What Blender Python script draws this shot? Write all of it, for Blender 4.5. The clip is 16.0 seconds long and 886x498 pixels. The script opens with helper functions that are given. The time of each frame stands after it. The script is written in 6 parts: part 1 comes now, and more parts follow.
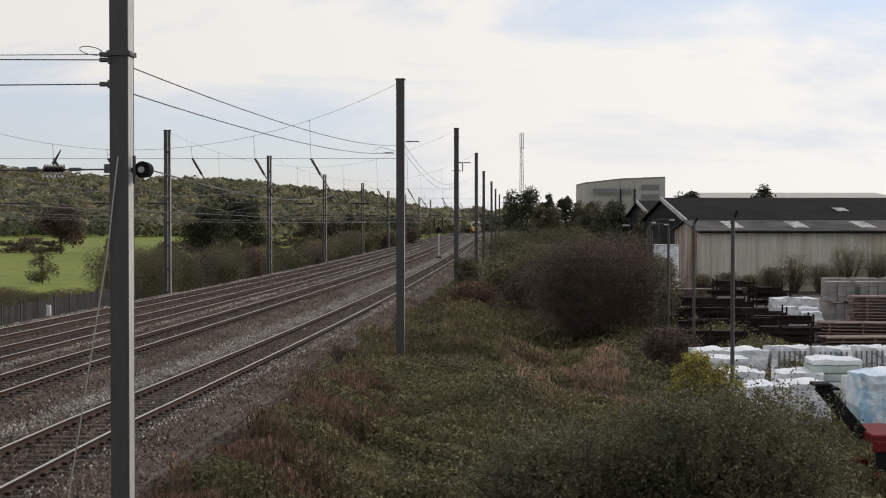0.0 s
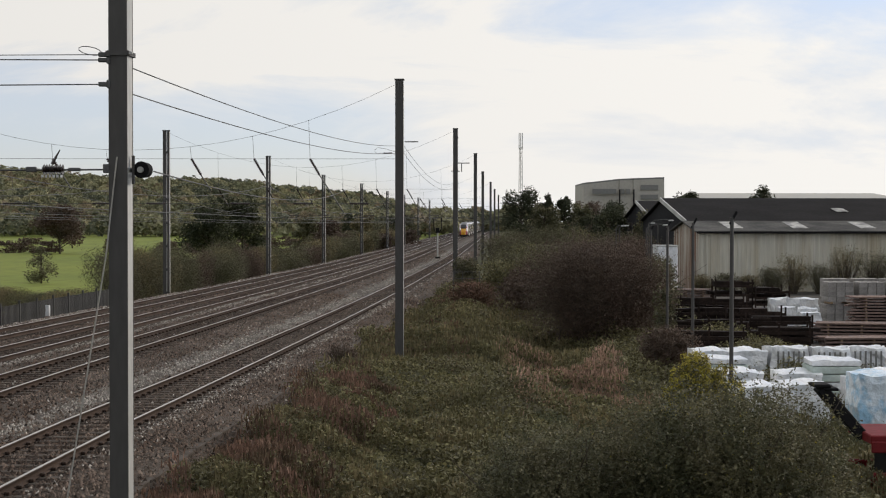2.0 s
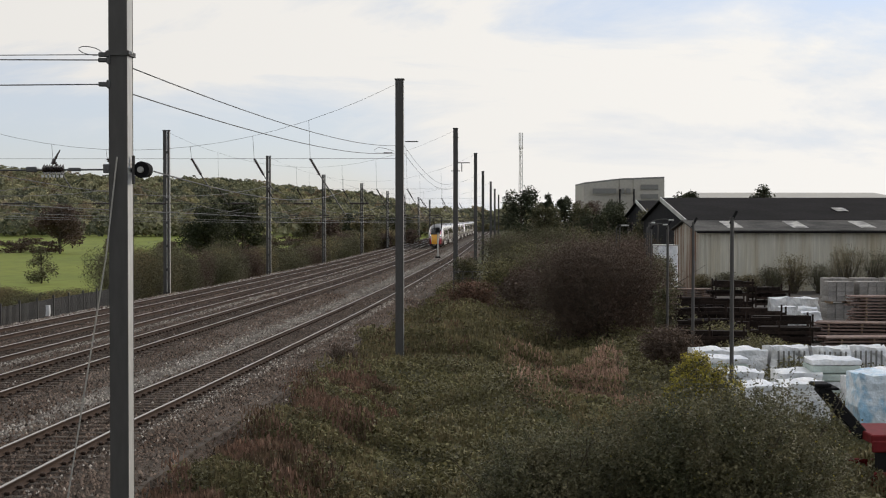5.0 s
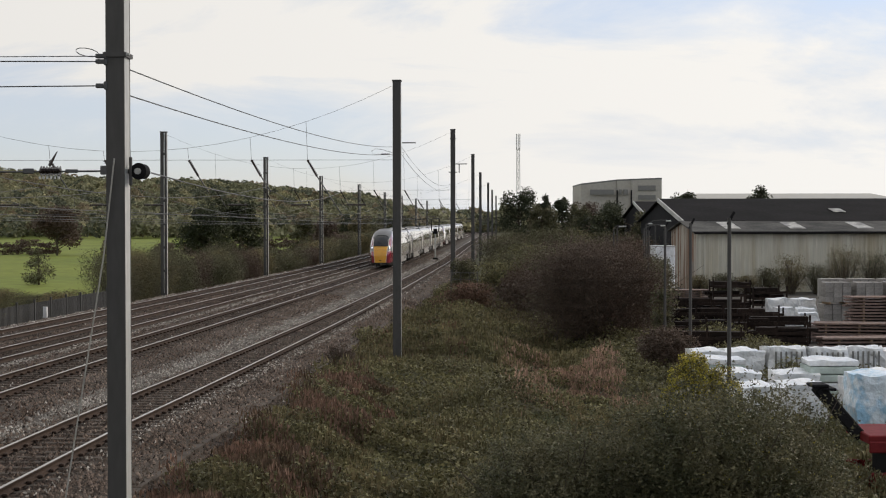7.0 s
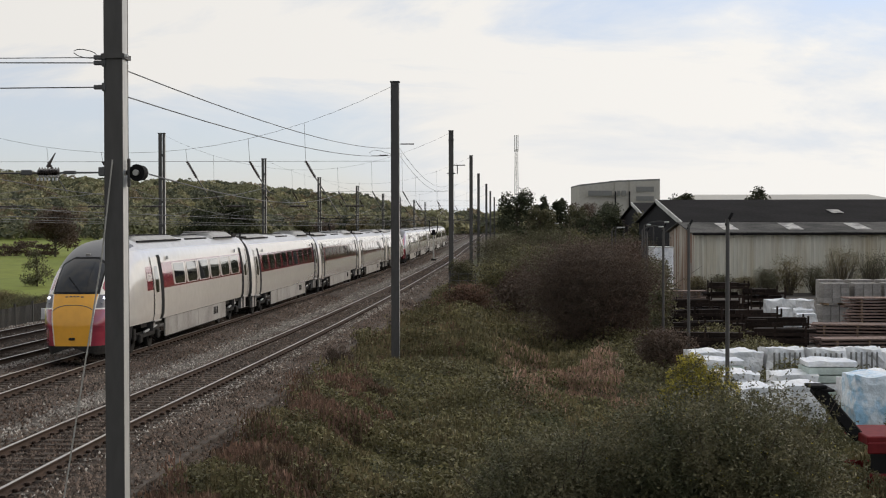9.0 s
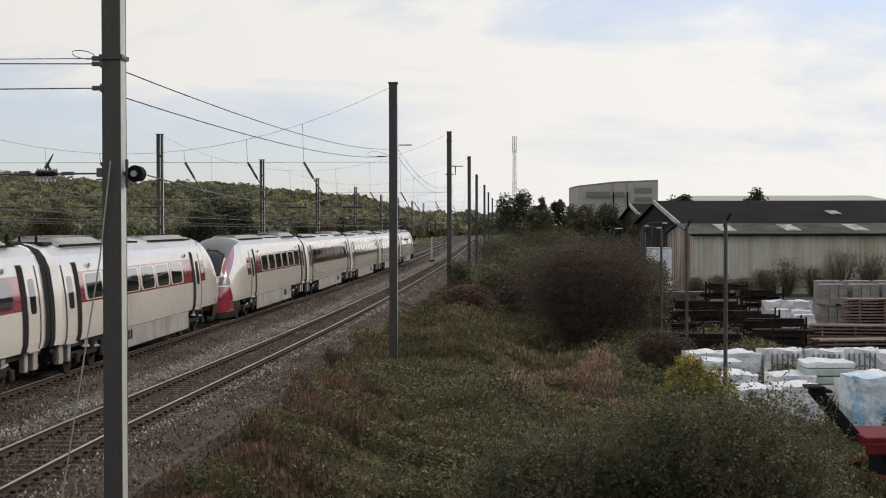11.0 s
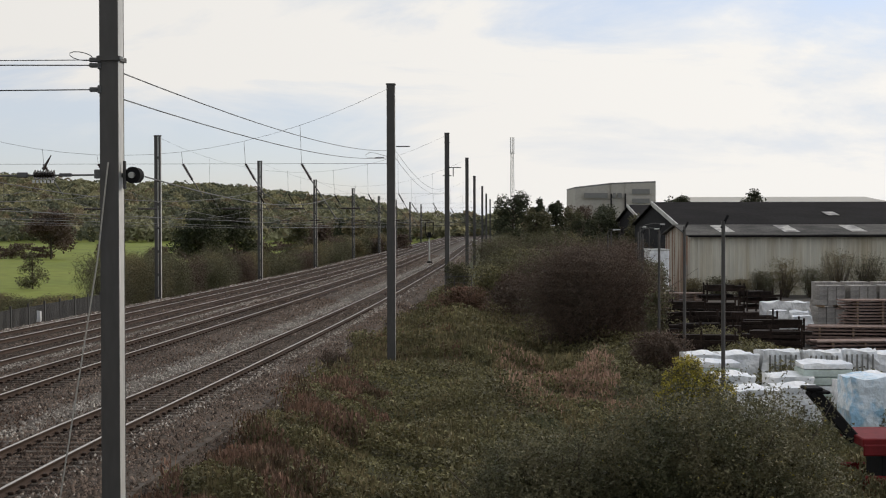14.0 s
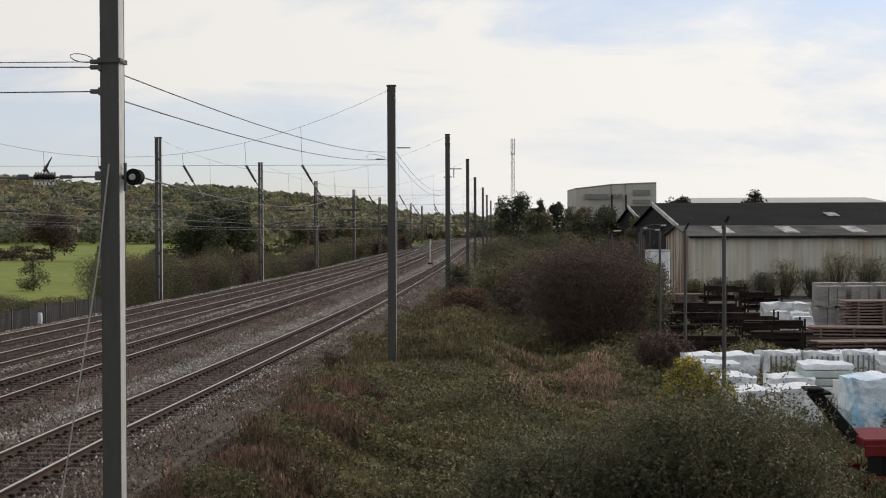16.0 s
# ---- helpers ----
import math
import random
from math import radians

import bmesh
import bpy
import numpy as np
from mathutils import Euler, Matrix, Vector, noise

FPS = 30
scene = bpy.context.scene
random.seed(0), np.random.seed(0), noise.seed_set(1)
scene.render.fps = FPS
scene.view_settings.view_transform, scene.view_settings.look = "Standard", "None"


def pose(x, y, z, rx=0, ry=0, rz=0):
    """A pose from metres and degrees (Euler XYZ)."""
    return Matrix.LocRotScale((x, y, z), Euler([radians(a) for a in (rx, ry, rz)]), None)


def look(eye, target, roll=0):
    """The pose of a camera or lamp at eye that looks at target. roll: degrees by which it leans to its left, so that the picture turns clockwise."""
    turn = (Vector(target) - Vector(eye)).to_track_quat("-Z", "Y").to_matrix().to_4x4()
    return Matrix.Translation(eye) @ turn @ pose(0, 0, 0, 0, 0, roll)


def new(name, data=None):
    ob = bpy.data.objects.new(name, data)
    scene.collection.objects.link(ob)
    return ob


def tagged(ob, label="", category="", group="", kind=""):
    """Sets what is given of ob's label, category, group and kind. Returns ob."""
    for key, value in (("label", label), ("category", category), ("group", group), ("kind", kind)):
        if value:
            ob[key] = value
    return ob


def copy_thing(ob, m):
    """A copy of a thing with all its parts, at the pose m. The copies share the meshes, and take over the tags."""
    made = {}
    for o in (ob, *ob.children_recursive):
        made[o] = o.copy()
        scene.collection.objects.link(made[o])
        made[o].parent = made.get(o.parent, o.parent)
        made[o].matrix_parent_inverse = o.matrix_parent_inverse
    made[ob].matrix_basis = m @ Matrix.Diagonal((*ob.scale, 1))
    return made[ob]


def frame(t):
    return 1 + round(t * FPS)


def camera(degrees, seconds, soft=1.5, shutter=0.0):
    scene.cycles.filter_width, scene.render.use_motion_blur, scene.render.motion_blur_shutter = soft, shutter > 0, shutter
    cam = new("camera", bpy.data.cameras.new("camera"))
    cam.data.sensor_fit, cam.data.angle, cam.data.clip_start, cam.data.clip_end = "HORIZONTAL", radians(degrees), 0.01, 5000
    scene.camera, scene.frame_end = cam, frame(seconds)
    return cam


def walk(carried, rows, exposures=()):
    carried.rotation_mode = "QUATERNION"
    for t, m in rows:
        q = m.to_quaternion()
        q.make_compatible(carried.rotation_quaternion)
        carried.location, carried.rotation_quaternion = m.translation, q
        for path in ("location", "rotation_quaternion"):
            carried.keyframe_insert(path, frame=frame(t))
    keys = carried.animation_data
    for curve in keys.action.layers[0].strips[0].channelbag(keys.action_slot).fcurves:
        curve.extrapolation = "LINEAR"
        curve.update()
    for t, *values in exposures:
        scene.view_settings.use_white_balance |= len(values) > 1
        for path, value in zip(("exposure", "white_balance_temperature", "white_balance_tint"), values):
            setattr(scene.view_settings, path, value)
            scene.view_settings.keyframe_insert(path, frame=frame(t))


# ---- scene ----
CAM_ROWS = [(0.0, 0.0, 0.0, 0.0), (0.5, -0.000383, 0.0, 0.01), (1.0, -0.000613, 0.0001, 0.01), (1.5, -0.00079, 0.0003, 0.03),
            (2.0, -0.000622, 0.0002, 0.03), (2.5, -0.000317, 0.00005, 0.02), (3.0, 0.00004, 0.0, 0.008), (3.5, 0.000556, 0.0, 0.0),
            (4.0, 0.000235, 0.0, -0.005), (6.5, -0.001585, 0.0005, -0.05), (7.0, -0.002153, 0.0008, -0.075), (7.5, -0.002725, 0.001, -0.09),
            (8.0, -0.002665, 0.00135, -0.11), (8.5, -0.003085, 0.0015, -0.115), (9.0, -0.003287, 0.00158, -0.11), (11.5, -0.005028, 0.0024, -0.1),
            (12.0, -0.00545, 0.0025, -0.1), (12.5, -0.005446, 0.00256, -0.105), (13.0, -0.005454, 0.0028, -0.12), (13.5, -0.005825, 0.003, -0.125),
            (14.0, -0.005942, 0.0031, -0.125), (14.5, -0.006222, 0.00394, -0.145), (15.0, -0.0071, 0.0047, -0.15), (15.5, -0.00684, 0.00465, -0.185),
            (16.0, -0.005452, 0.00396, -0.215)]
EYE = (0.0, 0.0, 4.5)
cam = camera(31.93, 16.0, soft=1.1, shutter=0.05)
walk(cam, [(t, look(EYE, (-100 * a, 100.0, 4.5 + 100 * (b - 0.01898)), r)) for t, a, b, r in CAM_ROWS],
     exposures=[(0.0, 0.0), (16.0, 0.0)])

# ---- world and sun ----
SUN_AZ, SUN_EL = 62.0, 24.0   # degrees clockwise from +y, and above the horizon
world = bpy.data.worlds.new("world")
scene.world = world
world.use_nodes = True


def build_world():
    nt = world.node_tree
    n, l = nt.nodes, nt.links
    n.clear()
    out = n.new("ShaderNodeOutputWorld")
    sky = n.new("ShaderNodeTexSky")
    sky.sky_type, sky.sun_disc = "NISHITA", False
    sky.sun_elevation, sky.sun_rotation = radians(SUN_EL), radians(SUN_AZ)
    sky.dust_density, sky.ozone_density = 0.5, 3.0
    skyb = n.new("ShaderNodeBackground")
    skyb.inputs["Strength"].default_value = 0.142
    tint = n.new("ShaderNodeMix")
    tint.data_type, tint.blend_type = "RGBA", "MULTIPLY"
    tint.inputs[0].default_value = 1.0
    tint.inputs[7].default_value = (1.0, 0.94, 1.08, 1)
    l.new(sky.outputs[0], tint.inputs[6])
    l.new(tint.outputs[2], skyb.inputs["Color"])
    # a broken deck of cloud, stretched along the horizon
    tc = n.new("ShaderNodeTexCoord")
    sep = n.new("ShaderNodeSeparateXYZ")
    l.new(tc.outputs["Generated"], sep.inputs[0])
    mapn = n.new("ShaderNodeMapping")
    mapn.inputs["Scale"].default_value = (2.2, 2.2, 9.0)
    mapn.inputs["Location"].default_value = (0.4, 0.1, 0.35)
    l.new(tc.outputs["Generated"], mapn.inputs[0])
    noi = n.new("ShaderNodeTexNoise")
    noi.inputs["Scale"].default_value, noi.inputs["Detail"].default_value = 1.9, 9.0
    noi.inputs["Roughness"].default_value, noi.inputs["Distortion"].default_value = 0.6, 0.5
    l.new(mapn.outputs[0], noi.inputs["Vector"])
    ramp = n.new("ShaderNodeValToRGB")
    ramp.color_ramp.elements[0].position, ramp.color_ramp.elements[1].position = 0.08, 0.55
    ramp.color_ramp.elements[0].color = (0.4, 0.4, 0.4, 1)   # a thin veil even where the deck is open
    # the deck opens along a broad diagonal front
    def node(op, a, b):
        m = n.new("ShaderNodeMath")
        m.operation = op
        for s, v in zip(m.inputs, (a, b)):
            if hasattr(v, "links"):
                l.new(v, s)
            else:
                s.default_value = v
        return m.outputs[0]

    side = node("MINIMUM", node("MAXIMUM", node("MULTIPLY", sep.outputs[0], 3.5), -0.28), 0.28)
    front = node("MULTIPLY", side, node("SUBTRACT", sep.outputs[2], 0.1))
    front = node("MINIMUM", node("MAXIMUM", node("MULTIPLY", front, -27.0), -0.42), 0.12)
    front = node("MULTIPLY", front, node("MINIMUM", node("MAXIMUM", node("SUBTRACT", 1.25, node("MULTIPLY", sep.outputs[2], 2.4)), 0.0), 1.0))
    cover = node("ADD", noi.outputs["Fac"], front)
    l.new(cover, ramp.inputs[0])
    # the cloud is whitest towards the hidden sun
    sund = Vector((math.sin(radians(SUN_AZ)) * math.cos(radians(SUN_EL)), math.cos(radians(SUN_AZ)) * math.cos(radians(SUN_EL)), math.sin(radians(SUN_EL))))
    dot = n.new("ShaderNodeVectorMath")
    dot.operation = "DOT_PRODUCT"
    nrm = n.new("ShaderNodeVectorMath")
    nrm.operation = "NORMALIZE"
    l.new(tc.outputs["Generated"], nrm.inputs[0])
    l.new(nrm.outputs[0], dot.inputs[0])
    dot.inputs[1].default_value = sund
    mr = n.new("ShaderNodeMapRange")
    mr.inputs["From Min"].default_value, mr.inputs["From Max"].default_value = -0.2, 0.95
    mr.inputs["To Min"].default_value, mr.inputs["To Max"].default_value = 0.74, 1.06
    l.new(dot.outputs["Value"], mr.inputs["Value"])
    cloud = n.new("ShaderNodeBackground")
    cr = n.new("ShaderNodeValToRGB")
    cr.color_ramp.elements[0].position, cr.color_ramp.elements[1].position = 0.43, 0.58
    cr.color_ramp.elements[0].color, cr.color_ramp.elements[1].color = (0.76, 0.80, 0.86, 1), (0.965, 0.94, 0.90, 1)
    l.new(node("ADD", noi.outputs["Fac"], node("MULTIPLY", front, 0.45)), cr.inputs[0])
    l.new(cr.outputs[0], cloud.inputs["Color"])
    l.new(mr.outputs[0], cloud.inputs["Strength"])
    mix = n.new("ShaderNodeMixShader")
    l.new(ramp.outputs[0], mix.inputs[0])
    l.new(skyb.outputs[0], mix.inputs[1])
    l.new(cloud.outputs[0], mix.inputs[2])
    l.new(mix.outputs[0], out.inputs["Surface"])


build_world()
sun = new("sun", bpy.data.lights.new("sun", "SUN"))
sun.data.energy, sun.data.angle, sun.data.color = 1.8, radians(8), (1.0, 0.87, 0.70)
sun.matrix_world = look((300 * math.sin(radians(SUN_AZ)), 300 * math.cos(radians(SUN_AZ)), 300 * math.tan(radians(SUN_EL))), (0, 0, 0))


# ---- materials ----
def material(name, base, rough=0.7, metal=0.0, vary=0.25, scale=3.0, fine=40.0, bump=0.3, bump_d=0.01, second=None, island=0.0, spread=(0.4, 0.65), stretch=(1, 1, 1), coat=0.0, trans=0.0, obj=0.0, spec=0.5):
    """Base colour broken by a broad noise towards a second colour and by a fine grain, with a fine relief."""
    m = bpy.data.materials.new(name)
    m.use_nodes = True
    nt = m.node_tree
    n, l = nt.nodes, nt.links
    b = n["Principled BSDF"]
    b.inputs["Roughness"].default_value, b.inputs["Metallic"].default_value = rough, metal
    b.inputs["Coat Weight"].default_value = coat
    b.inputs["Coat Roughness"].default_value = max(0.02, 0.7 * rough)
    b.inputs["Specular IOR Level"].default_value = spec
    tc = n.new("ShaderNodeTexCoord")
    mp = n.new("ShaderNodeMapping")
    mp.inputs["Scale"].default_value = stretch
    l.new(tc.outputs["Object"], mp.inputs[0])
    big, small = n.new("ShaderNodeTexNoise"), n.new("ShaderNodeTexNoise")
    big.inputs["Scale"].default_value, big.inputs["Detail"].default_value = scale, 4
    small.inputs["Scale"].default_value, small.inputs["Detail"].default_value = fine, 3
    l.new(mp.outputs[0], big.inputs["Vector"])
    l.new(mp.outputs[0], small.inputs["Vector"])
    sec = second or tuple(c * (1 - vary) for c in base)
    r = n.new("ShaderNodeValToRGB")
    r.color_ramp.elements[0].position, r.color_ramp.elements[1].position = spread
    r.color_ramp.elements[0].color, r.color_ramp.elements[1].color = (*base, 1), (*sec, 1)
    l.new(big.outputs["Fac"], r.inputs[0])
    col = r.outputs[0]
    mixer = n.new("ShaderNodeMix")
    mixer.data_type, mixer.blend_type = "RGBA", "MULTIPLY"
    mixer.inputs[0].default_value = 1.0
    g = n.new("ShaderNodeMapRange")
    g.inputs["From Min"].default_value, g.inputs["From Max"].default_value = 0.3, 0.7
    g.inputs["To Min"].default_value, g.inputs["To Max"].default_value = 1 - vary, 1 + vary
    l.new(small.outputs["Fac"], g.inputs["Value"])
    l.new(col, mixer.inputs[6])
    l.new(g.outputs[0], mixer.inputs[7])
    col = mixer.outputs[2]
    for amount, kind, socket in ((island, "ShaderNodeNewGeometry", "Random Per Island"), (obj, "ShaderNodeObjectInfo", "Random")):
        if amount:
            ge = n.new(kind)
            mr = n.new("ShaderNodeMapRange")
            mr.inputs["To Min"].default_value, mr.inputs["To Max"].default_value = 1 - amount, 1 + amount
            l.new(ge.outputs[socket], mr.inputs["Value"])
            mx = n.new("ShaderNodeMix")
            mx.data_type, mx.blend_type = "RGBA", "MULTIPLY"
            mx.inputs[0].default_value = 1.0
            l.new(col, mx.inputs[6])
            l.new(mr.outputs[0], mx.inputs[7])
            col = mx.outputs[2]
    l.new(col, b.inputs["Base Color"])
    if bump:
        bp = n.new("ShaderNodeBump")
        bp.inputs["Strength"].default_value, bp.inputs["Distance"].default_value = bump, bump_d
        l.new(small.outputs["Fac"], bp.inputs["Height"])
        l.new(bp.outputs[0], b.inputs["Normal"])
    if trans:
        tr = n.new("ShaderNodeBsdfTranslucent")
        l.new(col, tr.inputs["Color"])
        ms = n.new("ShaderNodeMixShader")
        ms.inputs[0].default_value = trans
        l.new(b.outputs[0], ms.inputs[1])
        l.new(tr.outputs[0], ms.inputs[2])
        l.new(ms.outputs[0], n["Material Output"].inputs["Surface"])
    return m


def glow(name, color, strength):
    m = bpy.data.materials.new(name)
    m.use_nodes = True
    b = m.node_tree.nodes["Principled BSDF"]
    b.inputs["Base Color"].default_value = (*color, 1)
    b.inputs["Emission Color"].default_value = (*color, 1)
    b.inputs["Emission Strength"].default_value = strength
    return m


M = {
    "grass": material("field grass", (0.17, 0.20, 0.035), 0.9, vary=0.18, scale=0.02, fine=0.6, second=(0.13, 0.165, 0.03), bump=0.3, bump_d=0.05, spec=0.2),
    "earth": material("rough ground", (0.07, 0.062, 0.035), 0.95, vary=0.35, scale=0.3, fine=6, second=(0.05, 0.06, 0.025), bump=0.6, bump_d=0.05, spec=0.2),
    "yard": material("yard concrete", (0.085, 0.078, 0.07), 0.85, vary=0.2, scale=0.25, fine=8, second=(0.05, 0.045, 0.04), spec=0.2),
    "ballast": material("track ballast", (0.088, 0.074, 0.063), 0.95, vary=0.55, scale=0.5, fine=11, second=(0.05, 0.039, 0.031), bump=1.0, bump_d=0.05, spec=0.2),
    "ballast_grey": material("greyer shoulder ballast", (0.125, 0.114, 0.102), 0.95, vary=0.55, scale=0.6, fine=11, second=(0.072, 0.062, 0.053), bump=1.0, bump_d=0.05, spec=0.2),
    "ballast_dark": material("oily ballast between the rails", (0.042, 0.030, 0.024), 0.95, vary=0.5, scale=0.7, fine=11, second=(0.028, 0.02, 0.016), bump=1.0, bump_d=0.05, spec=0.2),
    "stone_pale": material("fresh ballast stone", (0.33, 0.31, 0.28), 0.85, vary=0.25, scale=0.35, fine=20, second=(0.23, 0.21, 0.19), island=0.55, bump=0.2, spec=0.2),
    "stone_dark": material("oily ballast stone", (0.06, 0.044, 0.035), 0.85, vary=0.25, scale=0.5, fine=20, second=(0.04, 0.028, 0.022), island=0.7, bump=0.2, spec=0.2),
    "stone": material("ballast stone", (0.125, 0.098, 0.081), 0.85, vary=0.25, scale=0.35, fine=20, second=(0.075, 0.052, 0.04), island=0.85, bump=0.2, spec=0.2),
    "rail": material("worn rail steel", (0.46, 0.435, 0.405), 0.36, metal=0.88, vary=0.1, scale=0.5, fine=20, bump=0.1, bump_d=0.002),
    "rust": material("rusty rail web", (0.055, 0.036, 0.026), 0.85, vary=0.3, scale=1, fine=30, spec=0.2),
    "sleeper": material("concrete sleeper", (0.10, 0.086, 0.074), 0.9, vary=0.2, scale=1, fine=30, second=(0.068, 0.054, 0.043), obj=0.2, spec=0.2),
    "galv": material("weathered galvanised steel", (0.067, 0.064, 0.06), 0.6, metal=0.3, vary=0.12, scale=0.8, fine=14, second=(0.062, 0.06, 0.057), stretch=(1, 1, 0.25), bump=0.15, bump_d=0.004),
    # pale steel; on the masts it also paints their sunlit right faces
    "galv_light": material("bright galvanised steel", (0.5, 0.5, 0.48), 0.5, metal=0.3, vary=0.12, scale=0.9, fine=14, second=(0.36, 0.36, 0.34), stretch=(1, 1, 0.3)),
    "rope": material("dull steel rope", (0.36, 0.34, 0.30), 0.7, vary=0.15, fine=60),
    "wire": material("overhead wire", (0.10, 0.10, 0.10), 0.5, metal=0.6, vary=0.1),
    "insul": material("dark glazed insulator", (0.035, 0.025, 0.022), 0.25, vary=0.1),
    "white_insul": material("pale insulator", (0.6, 0.6, 0.6), 0.4, vary=0.1),
    "white": material("pearl white train paint", (0.70, 0.66, 0.605), 0.16, vary=0.04, scale=0.4, fine=3, coat=0.8, bump=0.0),
    "roof": material("silver grey train roof", (0.52, 0.53, 0.55), 0.4, vary=0.1, scale=0.6, fine=6, bump=0.05),
    "pod": material("grey roof equipment", (0.33, 0.33, 0.325), 0.6, vary=0.18, scale=1, fine=8),
    "red": material("deep red train paint", (0.26, 0.03, 0.05), 0.12, vary=0.06, scale=0.5, fine=3, coat=1.0, bump=0.0, spec=0.8),
    "yellow": material("warning yellow paint", (0.72, 0.34, 0.02), 0.3, vary=0.05, scale=0.6, fine=4, coat=0.4, bump=0.0),
    "screen": material("dark windscreen glass", (0.012, 0.013, 0.015), 0.05, vary=0.05, bump=0.0, spec=0.4),
    "glass_dark": material("tinted train glass", (0.012, 0.013, 0.015), 0.03, vary=0.05, bump=0.0, coat=1.0, spec=1.0),
    "black": material("black rubber and seals", (0.012, 0.012, 0.013), 0.8, vary=0.2, spec=0.12),
    "grey_trim": material("dark grey nose panel", (0.09, 0.09, 0.095), 0.35, vary=0.08, bump=0.0),
    "under": material("dirty underframe", (0.026, 0.024, 0.022), 0.85, vary=0.35, scale=2, fine=12, spec=0.15),
    "skirt": material("light grey skirt panel", (0.31, 0.295, 0.275), 0.5, vary=0.12, scale=1.2, fine=8, second=(0.22, 0.205, 0.185)),
    "lamp": glow("lit headlight", (0.86, 0.86, 1.0), 3.5),
    "lens": material("clear lamp cover", (0.13, 0.13, 0.145), 0.35, vary=0.1, bump=0.0, spec=0.3),
    "leaf": material("bramble leaf", (0.16, 0.147, 0.07), 0.55, vary=0.2, scale=0.35, fine=3, second=(0.10, 0.092, 0.047), island=0.6, bump=0, spec=0.2, trans=0.2),
    "leaf_scrub": material("grey olive scrub leaf", (0.125, 0.115, 0.075), 0.8, vary=0.2, scale=0.12, fine=2, second=(0.10, 0.105, 0.05), island=0.35, bump=0, spec=0.2, trans=0.2),
    "leaf_dark": material("dark hedge leaf", (0.112, 0.083, 0.064), 0.65, vary=0.2, scale=0.3, fine=3, second=(0.09, 0.058, 0.043), island=0.3, bump=0, spec=0.2, trans=0.15),
    "leaf_brown": material("russet leaf", (0.185, 0.112, 0.082), 0.7, vary=0.2, scale=0.5, fine=3, second=(0.085, 0.06, 0.038), island=0.45, bump=0, spec=0.2, trans=0.2),
    "leaf_tan": material("dead tan leaf", (0.36, 0.24, 0.18), 0.75, vary=0.2, scale=0.5, fine=3, second=(0.24, 0.155, 0.11), island=0.45, bump=0, spec=0.2, trans=0.2),
    "leaf_yellow": material("yellow autumn leaf", (0.42, 0.36, 0.07), 0.6, vary=0.2, scale=0.8, fine=3, second=(0.28, 0.25, 0.04), island=0.4, bump=0, spec=0.2, trans=0.25),
    "leaf_sallow": material("grey green sallow leaf", (0.145, 0.132, 0.075), 0.5, vary=0.25, scale=1.7, fine=4, second=(0.07, 0.075, 0.04), island=0.4, bump=0, spec=0.2, trans=0.25),
    "leaf_grass": material("dry grass blade", (0.19, 0.155, 0.085), 0.7, vary=0.2, scale=0.4, fine=3, second=(0.105, 0.10, 0.05), island=0.4, bump=0, spec=0.2, trans=0.25),
    # far leaves: distance haze is mixed into these paler, greyer colours
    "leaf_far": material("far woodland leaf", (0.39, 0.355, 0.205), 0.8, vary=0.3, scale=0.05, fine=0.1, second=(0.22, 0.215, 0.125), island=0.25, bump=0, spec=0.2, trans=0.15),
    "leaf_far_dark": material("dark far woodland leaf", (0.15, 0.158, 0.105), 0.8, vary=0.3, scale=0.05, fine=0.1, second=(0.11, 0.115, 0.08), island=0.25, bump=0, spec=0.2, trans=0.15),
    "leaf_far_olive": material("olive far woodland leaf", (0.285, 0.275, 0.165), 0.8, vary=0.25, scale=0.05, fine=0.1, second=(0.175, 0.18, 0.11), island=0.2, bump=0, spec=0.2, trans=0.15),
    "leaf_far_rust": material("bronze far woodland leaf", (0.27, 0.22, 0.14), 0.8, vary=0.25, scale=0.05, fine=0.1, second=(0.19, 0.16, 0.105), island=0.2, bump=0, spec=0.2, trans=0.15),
    "leaf_tree": material("dark tree leaf", (0.045, 0.053, 0.03), 0.7, vary=0.2, scale=0.1, fine=1, second=(0.066, 0.066, 0.034), island=0.5, bump=0, spec=0.2, trans=0.12),
    "bark": material("grey brown bark", (0.075, 0.06, 0.045), 0.9, vary=0.3, scale=2, fine=20, bump=0.5),
    "sheet_cream": material("stained cream sheeting", (0.56, 0.535, 0.45), 0.55, vary=0.12, scale=1.1, fine=5, second=(0.38, 0.32, 0.21), spread=(0.42, 0.72), stretch=(1, 1, 0.09), bump=0.05),
    "sheet_rust": material("rust streaked sheeting", (0.47, 0.435, 0.37), 0.6, vary=0.15, spread=(0.40, 0.58), scale=1.9, fine=6, second=(0.20, 0.10, 0.055), stretch=(1, 1, 0.08), bump=0.05),
    "roof_dark": material("dark slate sheet roof", (0.016, 0.015, 0.016), 0.95, vary=0.3, scale=0.3, fine=4, spec=0.06),
    "roof_grey": material("weathered cement roof", (0.085, 0.083, 0.078), 0.9, vary=0.3, scale=0.4, fine=5, spec=0.2, second=(0.03, 0.03, 0.029)),
    "skylight": material("grimy roof light", (0.40, 0.385, 0.35), 0.5, vary=0.3, scale=1.3, fine=5, second=(0.13, 0.12, 0.105), spread=(0.42, 0.6)),
    "clad_black": material("black stained cladding", (0.02, 0.02, 0.023), 0.9, vary=0.25, spec=0.12),
    "clad_grey": material("pale grey cladding", (0.41, 0.39, 0.345), 0.6, vary=0.08, scale=0.2, fine=2),
    "clad_mid": material("mid grey louvre", (0.19, 0.19, 0.18), 0.6, vary=0.1),
